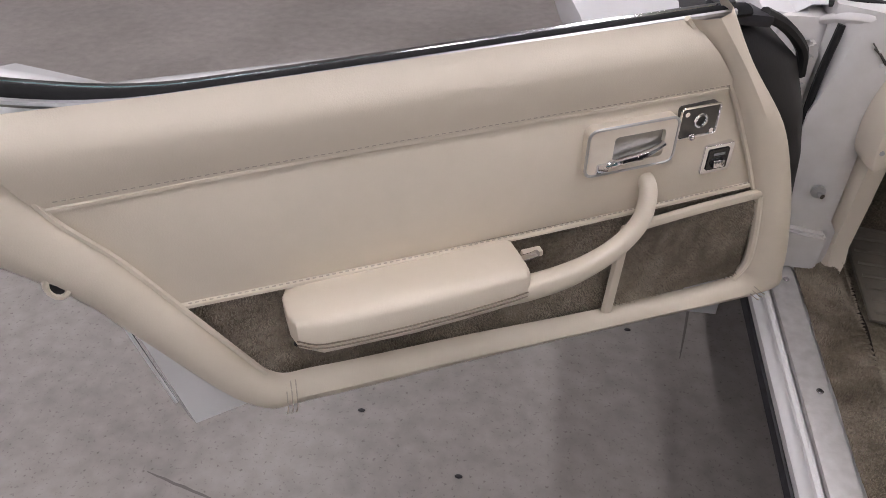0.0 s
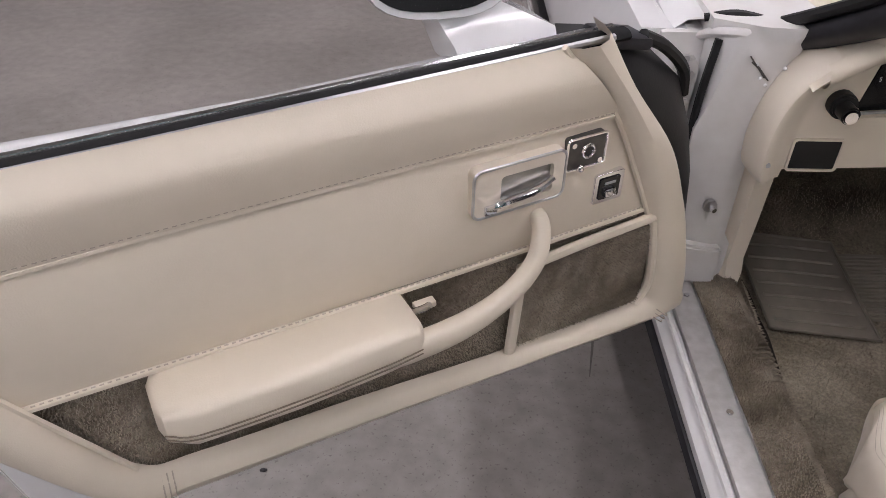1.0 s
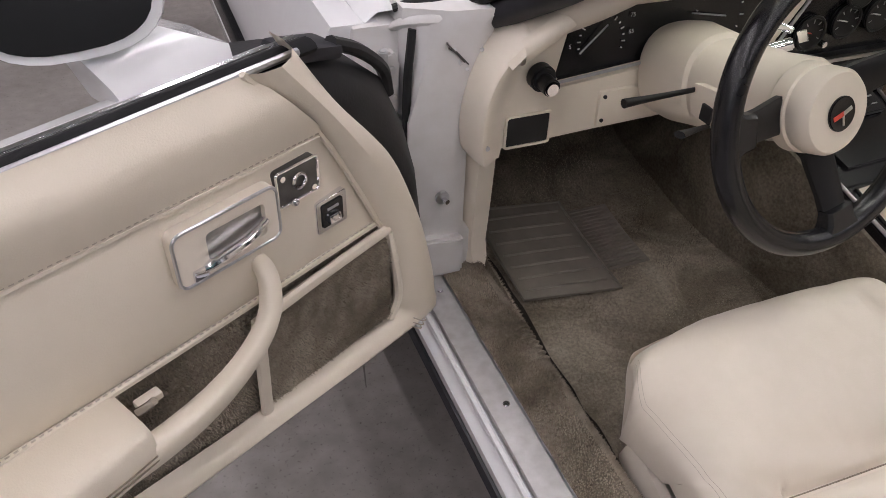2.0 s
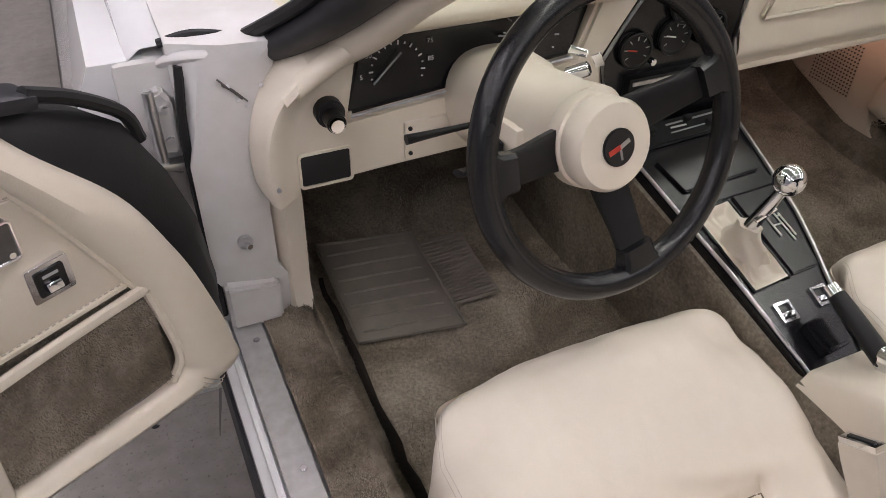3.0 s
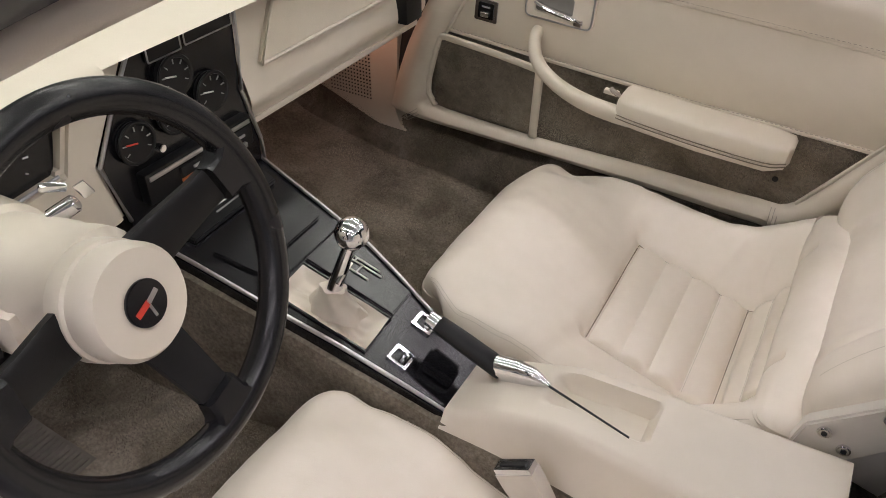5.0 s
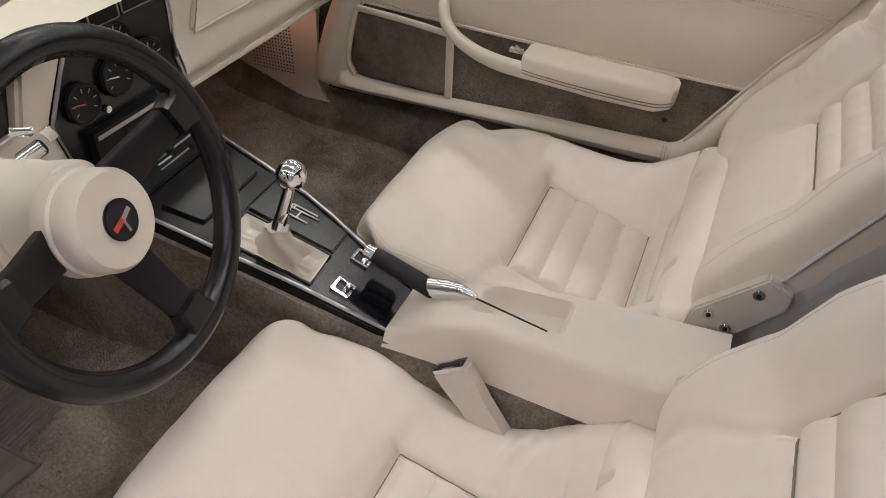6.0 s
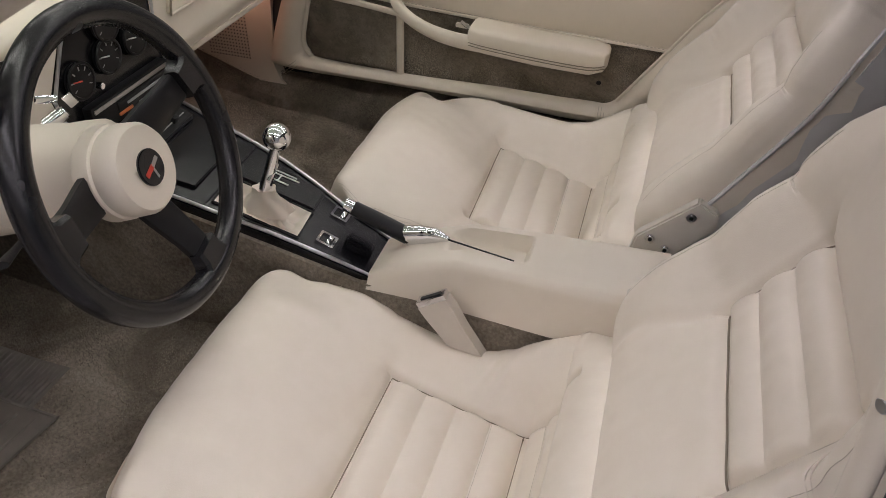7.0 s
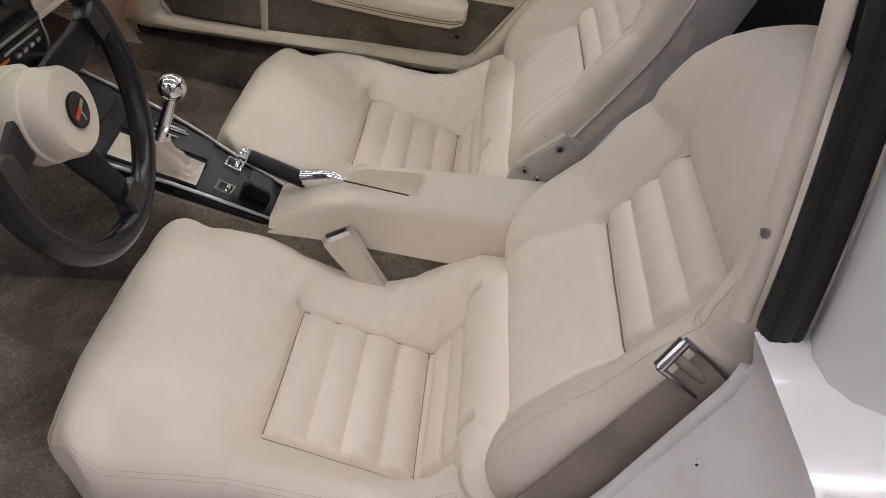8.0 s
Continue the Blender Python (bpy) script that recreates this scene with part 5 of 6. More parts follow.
# kick panels
for sx in (-1, 1):
    xx = (lambda v: v) if sx < 0 else (lambda v: -v - 0.02)
    dy = 0.068 if sx > 0 else 0.0
    k = thing("kick_panel", (xx(-0.66), 1.2, 0.37), "cream plastic kick panel beside the footwell", "trim panel", "kick panels")
    part("panel", loft([[(xx(-0.640), y0 + dy, z), (xx(-0.668), y0 + dy - 0.004, z), (xx(-0.682), y0 + dy + 0.02, z), (xx(-0.672), 1.52, z), (xx(-0.655), 1.52, z)] for y0, z in ((1.085, 0.368), (1.098, 0.378), (1.112, 0.42), (1.105, 0.50), (1.10, 0.58), (1.11, 0.63))]), PLASTIC, k)
    if sx > 0:
        bm = bmesh.new()
        for i in range(14):
            for j in range(14):
                bmesh.ops.create_cube(bm, size=0.0026, matrix=Matrix.Translation((xx(-0.6392 - 0.0052 * i / 13 - 0.0030), 1.245 + i * 0.0085, 0.425 + j * 0.0085)))
        part("speaker_holes", bm, RUBBER, k)
        part("panel_screw", cyl(0.005, 0.004, toward((xx(-0.645), 1.23, 0.47), (-1, 0, 0)), 10), RUBBER, k)

# courtesy lamp under the far end of the dash
lampt = thing("courtesy_lamp", (0.54, 1.24, 0.64), "small warm courtesy lamp under the dash", "lamp")
part("bulb", ball(0.008, Matrix.Translation((0.54, 1.24, 0.632)), 12), emit("warm_bulb", (1.0, 0.45, 0.25), 20.0), lampt)
lit = bpy.data.lights.new("courtesy_light", "POINT")
lit.energy, lit.color, lit.shadow_soft_size = 0.16, (1.0, 0.55, 0.42), 0.02
lo = new("courtesy_light", lit)
lo.location = (0.54, 1.24, 0.615)

# ---- steering ----
C_ = Vector((-0.368, 0.790, 0.776))
AX_ = Vector((0.08, -1.0, 0.305)).normalized()
U_ = Vector((0, 0, 1)).cross(AX_).cross(AX_).normalized() * -1
R_ = U_.cross(AX_).normalized()
wheel = thing("steering_wheel", C_, "black leather steering wheel with cream hub", "steering wheel")


def W(r, deg, h=0.0):
    t = radians(deg)
    return C_ + R_ * r * math.cos(t) + U_ * r * math.sin(t) + AX_ * h


part("rim", tube([W(0.164, 4 * k) for k in range(90)], 0.0155, n=16, closed=True, up=AX_), WHEELBLACK, wheel, "stitched black leather rim")
bm = bmesh.new()
for k in range(150):
    a = k * 2.4
    bmesh.ops.create_cube(bm, size=1, matrix=Matrix.Translation(W(0.1505, a, 0.004)) @ (AX_.to_track_quat("Z", "Y").to_matrix().to_4x4()) @ Matrix.Rotation(radians(a + (20 if k % 2 else -20)), 4, "Z") @ Matrix.Diagonal((0.0009, 0.0026, 0.005, 1)))
part("rim_stitching", bm, BLACK, wheel)
for a in (180, -80, 17):
    sec = []
    for r, hw, th, h in ((0.035, 0.024, 0.006, -0.030), (0.07, 0.022, 0.005, -0.022), (0.11, 0.019, 0.005, -0.010), (0.14, 0.018, 0.006, -0.003), (0.158, 0.022, 0.010, 0.0)):
        t = radians(a)
        d1 = R_ * math.cos(t) + U_ * math.sin(t)
        d2 = R_ * -math.sin(t) + U_ * math.cos(t)
        sec.append([C_ + d1 * r + d2 * (hw * cx) + AX_ * (h + th * cz) for cx, cz in ((-1, -1), (1, -1), (1, 0.6), (0.8, 1), (-0.8, 1), (-1, 0.6))])
    sp = part("spoke", loft(sec), BLACK, wheel, "flat black spoke")
    part("spoke_wrap", loft([[C_ + d1 * r + d2 * (hw * cx) + AX_ * (0.001 + th * cz) for cx, cz in ((-1, -1), (1, -1), (1, 0.6), (0.8, 1), (-0.8, 1), (-1, 0.6))] for r, hw, th in ((0.128, 0.020, 0.009), (0.145, 0.022, 0.011), (0.160, 0.034, 0.012))]), WHEELBLACK, sp)
def WH(r, deg, h=0.0):
    return W(r, deg, h) - R_ * 0.011


prof = [(0.0, 0.012), (0.030, 0.012), (0.046, 0.010), (0.0505, 0.004), (0.0515, -0.012), (0.050, -0.020), (0.053, -0.022), (0.054, -0.040), (0.050, -0.046), (0.0, -0.046)]
part("hub", loft([[WH(max(r, 0.0004), 10 * k, h + 0.006) for k in range(36)] for r, h in prof]), PLASTIC, wheel, "cream plastic hub")
badge = part("badge", cyl(0.0205, 0.004, toward(WH(0, 0, 0.020), AX_), 32, 0.001), GLOSS, wheel, "round black badge with crossed flags")
part("badge_flag", rbox((0.016, 0.0055, 0.001), 0, toward(WH(0.007, 195, 0.0225), AX_, 18)), REDINK, badge)
part("badge_flag", rbox((0.014, 0.0045, 0.001), 0, toward(WH(0.007, 25, 0.0225), AX_, 25)), SATIN, badge)
part("badge_pole", rbox((0.0025, 0.012, 0.001), 0, toward(WH(0.008, -80, 0.0225), AX_, 8)), SATIN, badge)
col = thing("steering_column", C_ + Vector((0, 0.15, -0.06)), "cream plastic steering column shroud with stalks", "steering column")
back_ = Vector((-0.02, 0.97, -0.24)).normalized()
cu_ = Vector((0, 0.24, 0.97))
rings = []
for s_, r, up_ in ((0.036, 0.034, 0.006), (0.044, 0.046, 0.002), (0.07, 0.053, -0.006), (0.105, 0.055, -0.010), (0.11, 0.057, -0.010), (0.19, 0.059, -0.010), (0.195, 0.064, -0.008), (0.25, 0.070, -0.006), (0.29, 0.066, -0.006)):
    ring = []
    for k in range(32):
        t = 2 * math.pi * k / 32
        c, sn = math.cos(t), math.sin(t)
        ring.append(C_ + Vector((0, 0, 0.004)) + back_ * s_ + R_ * r * math.copysign(abs(c) ** 0.85, c) + cu_ * (up_ + r * math.copysign(abs(sn) ** 0.85, sn)))
    rings.append(ring)
part("shroud", loft(rings), PLASTIC, col)
sb = C_ + back_ * 0.130 + Vector((-0.036, 0, -0.018))
box = part("switch_box", rbox((0.066, 0.085, 0.056), 0.024, Matrix.Translation(sb) @ pose(0, 0, 0, -9, 0, 0)), PLASTIC, col)
part("box_slot", rbox((0.004, 0.02, 0.022), 0.001, Matrix.Translation(sb + Vector((-0.037, -0.01, -0.004)))), RUBBER, box)
p0 = C_ + back_ * 0.165 + Vector((-0.055, 0, -0.002))
tip = Vector((-0.545, 0.945, 0.735))
part("turn_stalk", tube([p0, p0 + (tip - p0) * 0.4, p0 + (tip - p0) * 0.75, tip], [0.0035, 0.004, 0.005, 0.0065], n=10, per=4), BLACK, col, "black turn signal stalk")
p1 = sb + Vector((-0.02, 0.0, -0.03))
tl = Vector((-0.515, 0.865, 0.728))
part("tilt_lever", tube([p1, p1 + (tl - p1) * 0.5, tl], [0.004, 0.005, 0.0075], n=10, per=4, flat=0.6), BLACK, col, "black tilt lever")
kp = Vector((-0.315, 0.93, 0.800))
key = part("ignition_lock", cyl(0.009, 0.03, toward(kp - Vector((0.012, 0, 0.012)), (0.6, -0.5, 0.4)), 18, 0.002), CHROME, col)
part("key", rbox((0.003, 0.016, 0.012), 0.001, toward(kp + Vector((0.008, -0.010, 0.004)), (0.6, -0.5, 0.4))), CHROME, key)
part("key_tag", rbox((0.024, 0.006, 0.009), 0.002, Matrix.Translation(kp + Vector((-0.012, 0.005, 0.012))) @ pose(0, 0, 0, 20, 15, -30)), CHROME, key)
# pedals
for px, lab in ((-0.45, "clutch pedal"), (-0.33, "brake pedal")):
    p = thing("pedal", (px, 1.55, 0.5), "dark rubber-faced " + lab, "pedal", "pedals")
    part("pad", rbox((0.07, 0.015, 0.055), 0.005, Matrix.Translation((px, 1.50, 0.46)) @ pose(0, 0, 0, -30, 0, 0)), RUBBER, p)
    part("arm", tube([(px, 1.51, 0.46), (px, 1.56, 0.56), (px, 1.58, 0.72)], 0.008, n=8, per=3), RUBBER, p)

# ---- console ----
cons = thing("centre_console", (-0.03, 0.8, 0.43), "black and cream centre console with bright edging", "console")


def plate_z(y):
    return lerp_table([(0.64, 0.435), (0.72, 0.470), (0.80, 0.502), (0.90, 0.536), (1.08, 0.598)], y)


def left_x(y):
    return lerp_table([(0.64, -0.099), (0.867, -0.131), (1.017, -0.150), (1.08, -0.160)], y)


def right_x(y):
    return lerp_table([(0.64, 0.006), (0.728, 0.021), (0.771, 0.036), (0.86, 0.060), (0.937, 0.071), (1.08, 0.086)], y)


def on_plate(x, y, h=0.0):
    return Vector((x, y - 0.35 * h, plate_z(y) + 0.94 * h))


ys = [0.645, 0.70, 0.76, 0.80, 0.86, 0.90, 0.937, 1.0, 1.078]
WELL = [(0.764, -0.099, -0.030), (0.905, -0.110, -0.040)]


def plate_strip(y_list, lf, rf):
    return loft([[on_plate(lf(y), y, -0.03), on_plate(lf(y), y, 0.0), on_plate(rf(y), y, 0.0), on_plate(rf(y), y, -0.03)] for y in y_list])


def well_l(y):
    return lerp_table([(q[0], q[1]) for q in WELL], y)


def well_r(y):
    return lerp_table([(q[0], q[2]) for q in WELL], y)


mid = [0.767, 0.80, 0.86, 0.903]
for strip in (plate_strip([0.645, 0.70, 0.767], left_x, right_x), plate_strip([0.903, 0.937, 1.0, 1.078], left_x, right_x), plate_strip(mid, left_x, well_l), plate_strip(mid, well_r, right_x)):
    part("trim_plate", strip, GLOSS, cons, "glossy black console plate", 20)
for inset, r in ((0.004, 0.0032),):
    loop = [on_plate(left_x(y) + inset, y, 0.003) for y in reversed(ys)] + [on_plate(right_x(y) - inset, y, 0.003) for y in ys]
    part("bright_edge", tube(loop, r, n=6), SATIN, cons, "bright metal edging")
part("ashtray_lid", prism([(-0.101, 0.935), (0.046, 0.940), (0.036, 1.002), (-0.115, 0.996)], lambda a, b, d_: on_plate(a, b, d_), 0.0, 0.006, 0.002), GLOSS, cons, "flat black ashtray lid")
part("cross_bar", prism([(-0.128, 0.906), (0.060, 0.912), (0.064, 0.926), (-0.130, 0.922)], lambda a, b, d_: on_plate(a, b, d_), 0.0, 0.003, 0.001), GLOSS, cons)
rim_ = [(-0.099, 0.764), (-0.030, 0.770), (-0.040, 0.905), (-0.110, 0.900)]
part("boot_frame", tube([on_plate(x, y, 0.002) for x, y in rim_], 0.0026, n=6, closed=True), GLOSS, cons, "black boot frame")


def skirt(a, b):
    """Slack leather sinking between frame and lever, with folds."""
    x = -0.099 + 0.069 * a - 0.011 * b
    y = 0.766 + 0.004 * a + 0.134 * b
    edge = min(a, 1 - a, b * 1.9, (1 - b) * 1.9)
    h = -0.011 * sstep(0.0, 0.22, edge) + 0.018 * math.exp(-((a - 0.42) / 0.26) ** 2 - ((b - 0.45) / 0.20) ** 2)
    h += 0.0012 * sstep(0.0, 0.2, edge) * math.sin(9 * math.atan2(b - 0.45, a - 0.42) + 5 * noise.noise((a * 3, b * 3, 2)))
    return on_plate(x, y, h + 0.002)


part("boot_skirt", grid(skirt, 36, 60), LEATHER, cons, "slack creased cream leather boot skirt")
part("shift_panel", prism([(-0.026, 0.770), (0.028, 0.772), (0.040, 0.908), (-0.033, 0.908)], lambda a, b, d_: on_plate(a, b, d_), 0.0, 0.005, 0.002), GLOSS, cons, "black shift pattern panel")
for pts in ([(-0.004, 0.866), (-0.002, 0.826)], [(0.012, 0.868), (0.016, 0.815)], [(-0.004, 0.845), (0.012, 0.845)], [(0.020, 0.862), (0.022, 0.822)], [(0.012, 0.858), (0.020, 0.858)]):
    part("shift_mark", tube([on_plate(x, y, 0.006) for x, y in pts], 0.0014, n=5), WHITEINK, cons)
words("2", 0.009, Matrix.Translation(on_plate(0.000, 0.815, 0.0065)) @ pose(0, 0, 0, 20, 0, 0), WHITEINK, cons)
words("4", 0.009, Matrix.Translation(on_plate(0.018, 0.805, 0.0065)) @ pose(0, 0, 0, 20, 0, 0), WHITEINK, cons)
for sx_, sy_ in ((-0.072, 0.727), (-0.002, 0.732)):
    sw = part("window_switch", ringplate(rrect(sx_ - 0.010, sx_ + 0.010, sy_ - 0.010, sy_ + 0.010, 0.001), rrect(sx_ - 0.014, sx_ + 0.014, sy_ - 0.014, sy_ + 0.014, 0.002), lambda a, b, d_: on_plate(a, b, d_), 0.0, 0.004), CHROME, cons, "chrome-framed window switch")
    part("switch_rocker", rbox((0.018, 0.007, 0.005), 0.001, Matrix.Translation(on_plate(sx_, sy_ - 0.004, 0.003)) @ pose(0, 0, 0, 34, 0, 0)), CHROME, sw)
part("coin_tray", prism([(-0.066, 0.658), (-0.014, 0.662), (-0.014, 0.706), (-0.070, 0.702)], lambda a, b, d_: on_plate(a, b, d_), 0.0, 0.020, 0.004), GLOSS, cons, "raised black tray lid")

heat = part("heater_panel", prism([(-0.118, 1.020), (0.055, 1.026), (0.058, 1.066), (-0.130, 1.060)], lambda a, b, d_: on_plate(a, b, d_), 0.0, 0.010, 0.002), BLACK, cons, "black heater slider panel")
part("slider_track", tube([on_plate(-0.06, 1.052, 0.0105), on_plate(0.045, 1.056, 0.0105)], 0.0018, n=5), GREYINK, heat)
part("slider_track", tube([on_plate(-0.06, 1.036, 0.0105), on_plate(0.045, 1.040, 0.0105)], 0.0014, n=5), GREYINK, heat)
for hx, hy in ((-0.02, 1.053), (0.015, 1.038), (-0.095, 1.045)):
    part("slider_knob", rbox((0.014, 0.010, 0.014), 0.003, Matrix.Translation(on_plate(hx, hy, 0.014)) @ pose(0, 0, 0, 20, 0, 0)), RUBBER, heat)
part("slider_mark", rbox((0.03, 0.003, 0.001), 0, Matrix.Translation(on_plate(-0.04, 1.045, 0.0108)) @ pose(0, 0, 0, 19, 0, 0)), WHITEINK, heat)

# rear cream part with a long tray
def cz(y):
    return lerp_table([(0.20, 0.518), (0.40, 0.514), (0.50, 0.508), (0.58, 0.480), (0.645, 0.446)], y)


def console_top(a, b):
    """Across from the left flank over the top to the right flank, along from the plate to the rear."""
    y = 0.646 - 0.45 * b
    zt = cz(y)
    x0 = -0.104 - 0.022 * sstep(0.60, 0.28, y)
    x1 = lerp_table([(0.19, 0.012), (0.50, 0.008), (0.645, 0.006)], y)
    if a < 0.12:
        k = a / 0.12
        return Vector((x0 - 0.010 * (1 - k), y, 0.425 + (zt - 0.010 - 0.425) * k))
    if a > 0.88:
        k = (1 - a) / 0.12
        return Vector((x1 + 0.006 * (1 - k), y, 0.425 + (zt - 0.010 - 0.425) * k))
    k = (a - 0.12) / 0.76
    x = x0 + (x1 - x0) * k
    z = zt - 0.010 * (max(0, 1 - k / 0.10) ** 2 + max(0, 1 - (1 - k) / 0.10) ** 2)
    well = sstep(0.398, 0.408, y) * sstep(0.535, 0.500, y) * sstep(-0.082 + 0.10 * max(0, y - 0.41), -0.070 + 0.10 * max(0, y - 0.41), x) * sstep(-0.012, -0.022, x)
    return Vector((x, y, z - 0.028 * well))


cb = part("armrest_box", grid(console_top, 60, 110), PLASTIC, cons, "cream plastic rear console with moulded tray")
part("brake_slot", prism([(-0.044, 0.530), (-0.041, 0.530), (-0.0815, 0.418), (-0.0835, 0.418)], lambda a, b, d_: Vector((a, b, cz(b) + d_)), 0.0005, 0.0018, 0), RUBBER, cons, "dark lever slot")
part("console_screw", cyl(0.007, 0.005, toward((-0.120, 0.275, 0.436), (-1, 0, 0)), 12), SATIN, cons)

shift = thing("gear_lever", on_plate(-0.07, 0.83), "chrome gear lever with polished ball knob", "gear lever")
boot = []
for k, (r, h) in enumerate(((0.030, 0.000), (0.026, 0.012), (0.022, 0.024), (0.0185, 0.034), (0.0160, 0.045), (0.0155, 0.052))):
    boot.append([on_plate(-0.072, 0.828) + Vector((-0.010 * h / 0.05 + r * 0.85 * math.cos(t) * (1 + 0.12 * math.sin(5 * t + k)), -0.008 * h / 0.05 + r * 1.5 * math.sin(t) * (1 + 0.12 * math.sin(5 * t + k)) * (1 if h < 0.03 else 0.8), h)) for t in [2 * math.pi * i / 40 for i in range(40)]])
part("boot", loft(boot), LEATHER, shift, "creased cream leather boot")
b0 = Vector((-0.084, 0.820, 0.556))
b1 = Vector((-0.070, 0.797, 0.632))
part("lever", tube([b0, b0 + (b1 - b0) * 0.6, b1], [0.0105, 0.009, 0.0075], n=14, per=3), CHROME, shift)
part("lockout_ring", tube([b0 + (b1 - b0) * 0.40 + Vector((-0.014, -0.006, -0.004)), b0 + (b1 - b0) * 0.46 + Vector((0.014, -0.006, 0.006))], 0.004, n=8), CHROME, shift)
part("knob", ball(0.0215, Matrix.Translation(Vector((-0.068, 0.794, 0.649))), 36), CHROME, shift, "polished chrome ball knob")

brake = thing("parking_brake", (-0.03, 0.6, 0.46), "parking brake lever with black grip and chrome base", "brake lever")
h0, h1 = Vector((-0.030, 0.595, 0.478)), Vector((-0.030, 0.700, 0.518))
part("chrome_base", tube([Vector((-0.043, 0.530, 0.500)), Vector((-0.038, 0.552, 0.498)), Vector((-0.033, 0.575, 0.490)), h0 + (h1 - h0) * 0.08], [0.003, 0.010, 0.0135, 0.0145], n=14, per=5, flat=1.3), CHROME, brake)
part("grip", tube([h0 + (h1 - h0) * 0.02, h0 + (h1 - h0) * 0.08, h0 + (h1 - h0) * 0.6, h0 + (h1 - h0) * 0.95], [0.0135, 0.015, 0.0145, 0.013], n=14, per=4, flat=0.9), BLACK, brake, "moulded black grip")
part("release_button", tube([h0 + (h1 - h0) * 0.94, h1 + (h1 - h0) * 0.08], 0.0115, n=12), CHROME, brake)

# ---- belts, mat ----
bk = thing("seat_belt_buckle", (-0.14, 0.46, 0.30), "pale seat belt buckle with chrome end", "seat belt buckle")
q0, q1 = Vector((-0.150, 0.440, 0.340)), Vector((-0.150, 0.522, 0.468))
dirq = (q1 - q0).normalized()
part("sleeve", loft([[q0 + dirq * s_ + Vector((0.010 * cx, w_ * cy * dirq.z, -w_ * cy * dirq.y)) for cx, cy in ((-1, -1), (1, -1), (1, 1), (-1, 1))] for s_, w_ in ((0, 0.020), (0.09, 0.022), (0.13, 0.026), (0.150, 0.026))]), BUCKLE, bk)
part("buckle_end", loft([[q1 + dirq * s_ + Vector((0.009 * cx, 0.025 * cy * dirq.z, -0.025 * cy * dirq.y)) for cx, cy in ((-1, -1), (1, -1), (1, 1), (-1, 1))] for s_ in (-0.002, 0.006)]), CHROME, bk)
part("buckle_slot", loft([[q1 + dirq * s_ + Vector((0.003 * cx, 0.018 * cy * dirq.z, -0.018 * cy * dirq.y)) for cx, cy in ((-1, -1), (1, -1), (1, 1), (-1, 1))] for s_ in (0.005, 0.0075)]), RUBBER, bk)

belt = thing("seat_belt", (-0.62, 0.2, 0.5), "worn taupe seat belt webbing in chrome guide", "seat belt")
line = smoothline([(-0.630, 0.100, 0.754), (-0.634, 0.112, 0.735), (-0.636, 0.145, 0.67), (-0.638, 0.185, 0.59), (-0.636, 0.23, 0.50), (-0.63, 0.28, 0.40)], 6)
part("webbing", loft([[Vector(p) + Vector((dx, dy * 0.75, dy * 0.55)) for dx, dy in ((-0.011, -0.024), (-0.008, -0.024), (0.012, 0.028), (0.009, 0.028))] for p in line]), BELT, belt)
g0 = Vector((-0.634, 0.108, 0.742))
gx_, gw_ = Vector((0.0, 0.75, 0.55)).normalized(), Vector((0.30, -0.50, 0.70)).normalized()
ring_ = [g0 + gx_ * (0.043 * cx) + gw_ * (0.016 * cy) + Vector((0.006, 0.004, 0.004)) for cx, cy in ((-1, -1), (1, -1), (1, 1), (-1, 1))]
gd = part("belt_guide", tube(ring_, 0.0035, n=8, closed=True), CHROME, belt, "chrome belt guide")
part("guide_bar", tube([ring_[2], ring_[1]], 0.0065, n=10), CHROME, gd)
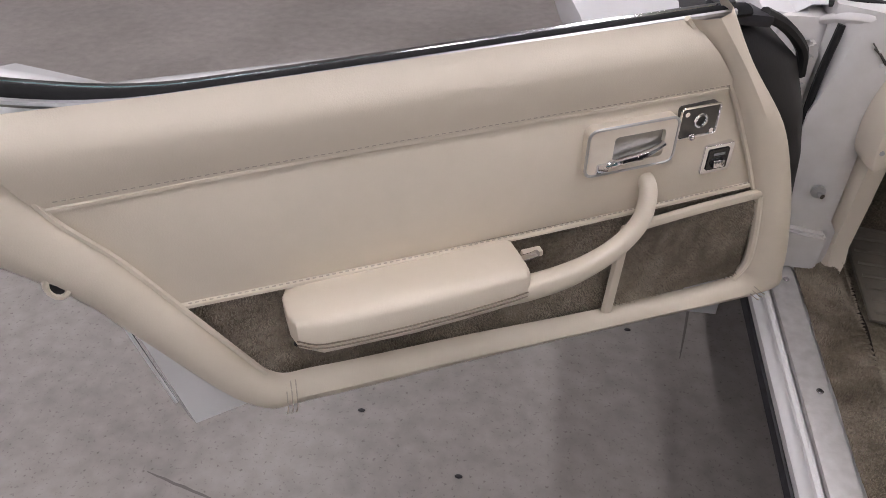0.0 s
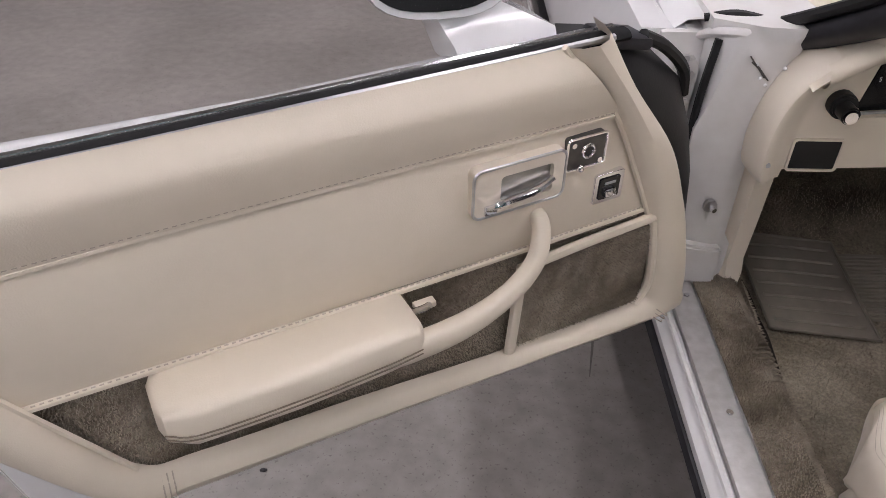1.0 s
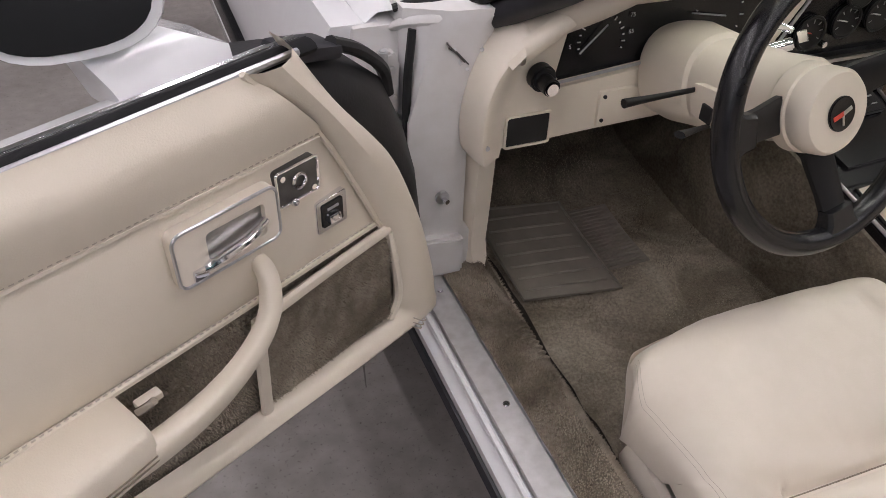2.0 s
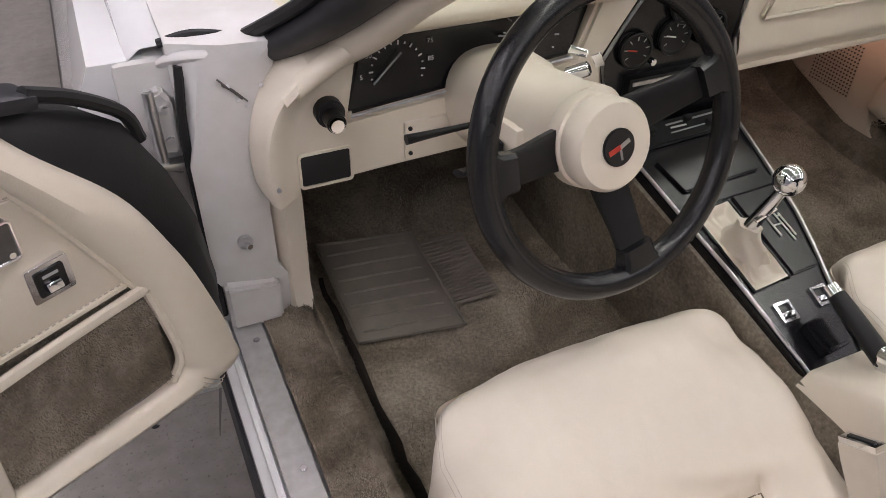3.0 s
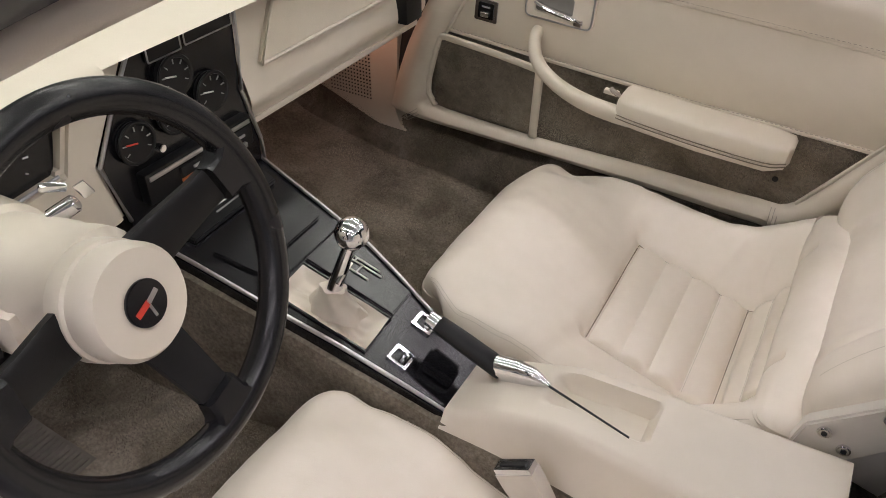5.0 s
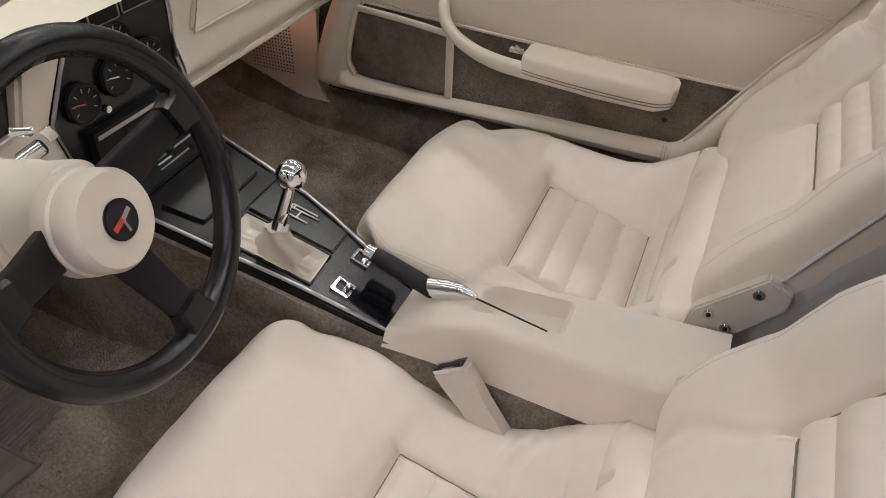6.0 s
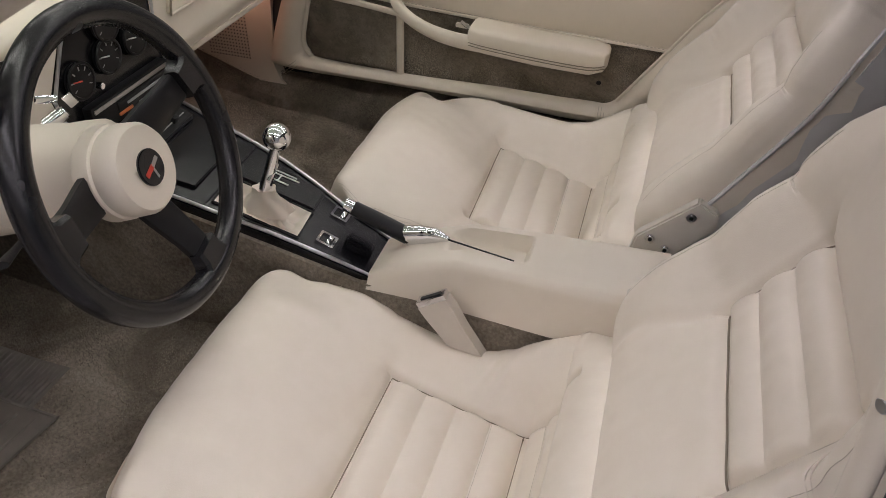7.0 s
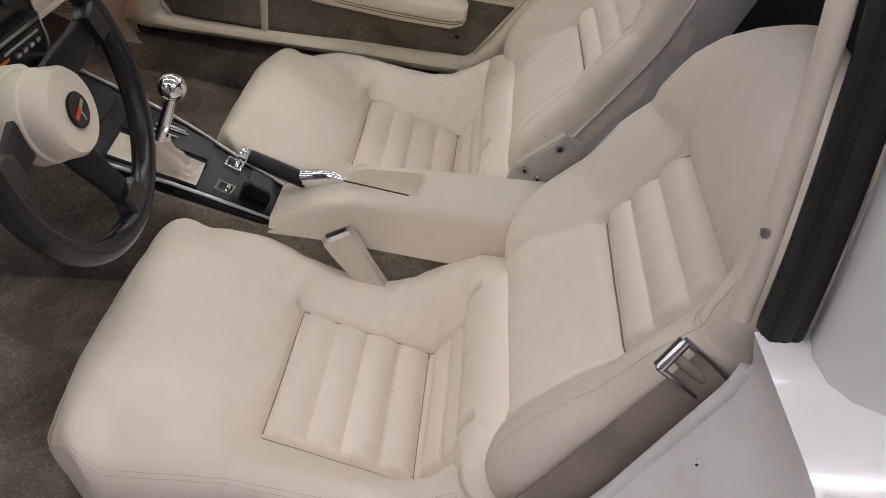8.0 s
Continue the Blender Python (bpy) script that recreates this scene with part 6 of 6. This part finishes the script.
part("guide_bar", tube([(ring_[0] + ring_[3]) / 2, (ring_[1] + ring_[2]) / 2], 0.005, n=10), BELT, gd)

mat_ = thing("floor_mat", (-0.46, 1.17, 0.283), "ribbed grey rubber heel mat in carpet", "floor mat")


def mz(y):
    return 0.283 + toe(y)


part("sheet", grid(lambda a, b: Vector((-0.585 + 0.175 * a, 1.030 + 0.025 * (1 - a) + 0.235 * b, mz(1.035 + 0.24 * b) + 0.010)), 8, 16), MATM, mat_)
part("heel_pad", grid(lambda a, b: Vector((-0.412 + 0.092 * a, 1.075 + 0.165 * b, mz(1.075 + 0.165 * b) + 0.009)), 6, 12), MATM, mat_)
border = [(-0.585, 1.055), (-0.410, 1.030), (-0.410, 1.265), (-0.585, 1.290)]
part("mat_rim", tube([(x, y, mz(y) + 0.011) for x, y in border], 0.0035, n=6, closed=True), MATM, mat_)
for k in range(7):
    y = 1.070 + k * 0.031
    part("rib", tube([(-0.572, y + 0.006, mz(y) + 0.011), (-0.50, y - 0.003, mz(y) + 0.012), (-0.424, y - 0.013, mz(y) + 0.011)], 0.0030, n=6, per=3), MATM, mat_)
bm = bmesh.new()
for k in range(18):
    y = 1.084 + k * 0.0088
    bmesh.ops.create_cube(bm, size=1, matrix=Matrix.Translation((-0.366, y, mz(y) + 0.0105)) @ Matrix.Diagonal((0.080, 0.0042, 0.003, 1)))
part("fine_ribs", bm, MATM, mat_)
# worn ribs pressed into the sill carpet, and a near-black strip painting the gap's shade
for k in range(8):
    y = 0.865 + k * 0.011
    single("carpet_rib", tube([(-0.668 + 0.01 * math.sin(k), y, 0.3905), (-0.655, y + 0.001, 0.3915), (-0.648, y, 0.388)], 0.0022, n=6, per=3), CARPET, "worn pressed rib in the sill carpet", "carpet", "structure")
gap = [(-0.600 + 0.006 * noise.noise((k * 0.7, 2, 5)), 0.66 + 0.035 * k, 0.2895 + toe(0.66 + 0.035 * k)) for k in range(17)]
single("carpet_gap_strip", tube(gap, [0.011, 0.008, 0.010, 0.006, 0.008, 0.006, 0.004], n=8, per=2, flat=0.35), GAPDARK, "dark strip for the shaded gap at the frayed floor carpet edge", "carpet", "structure")
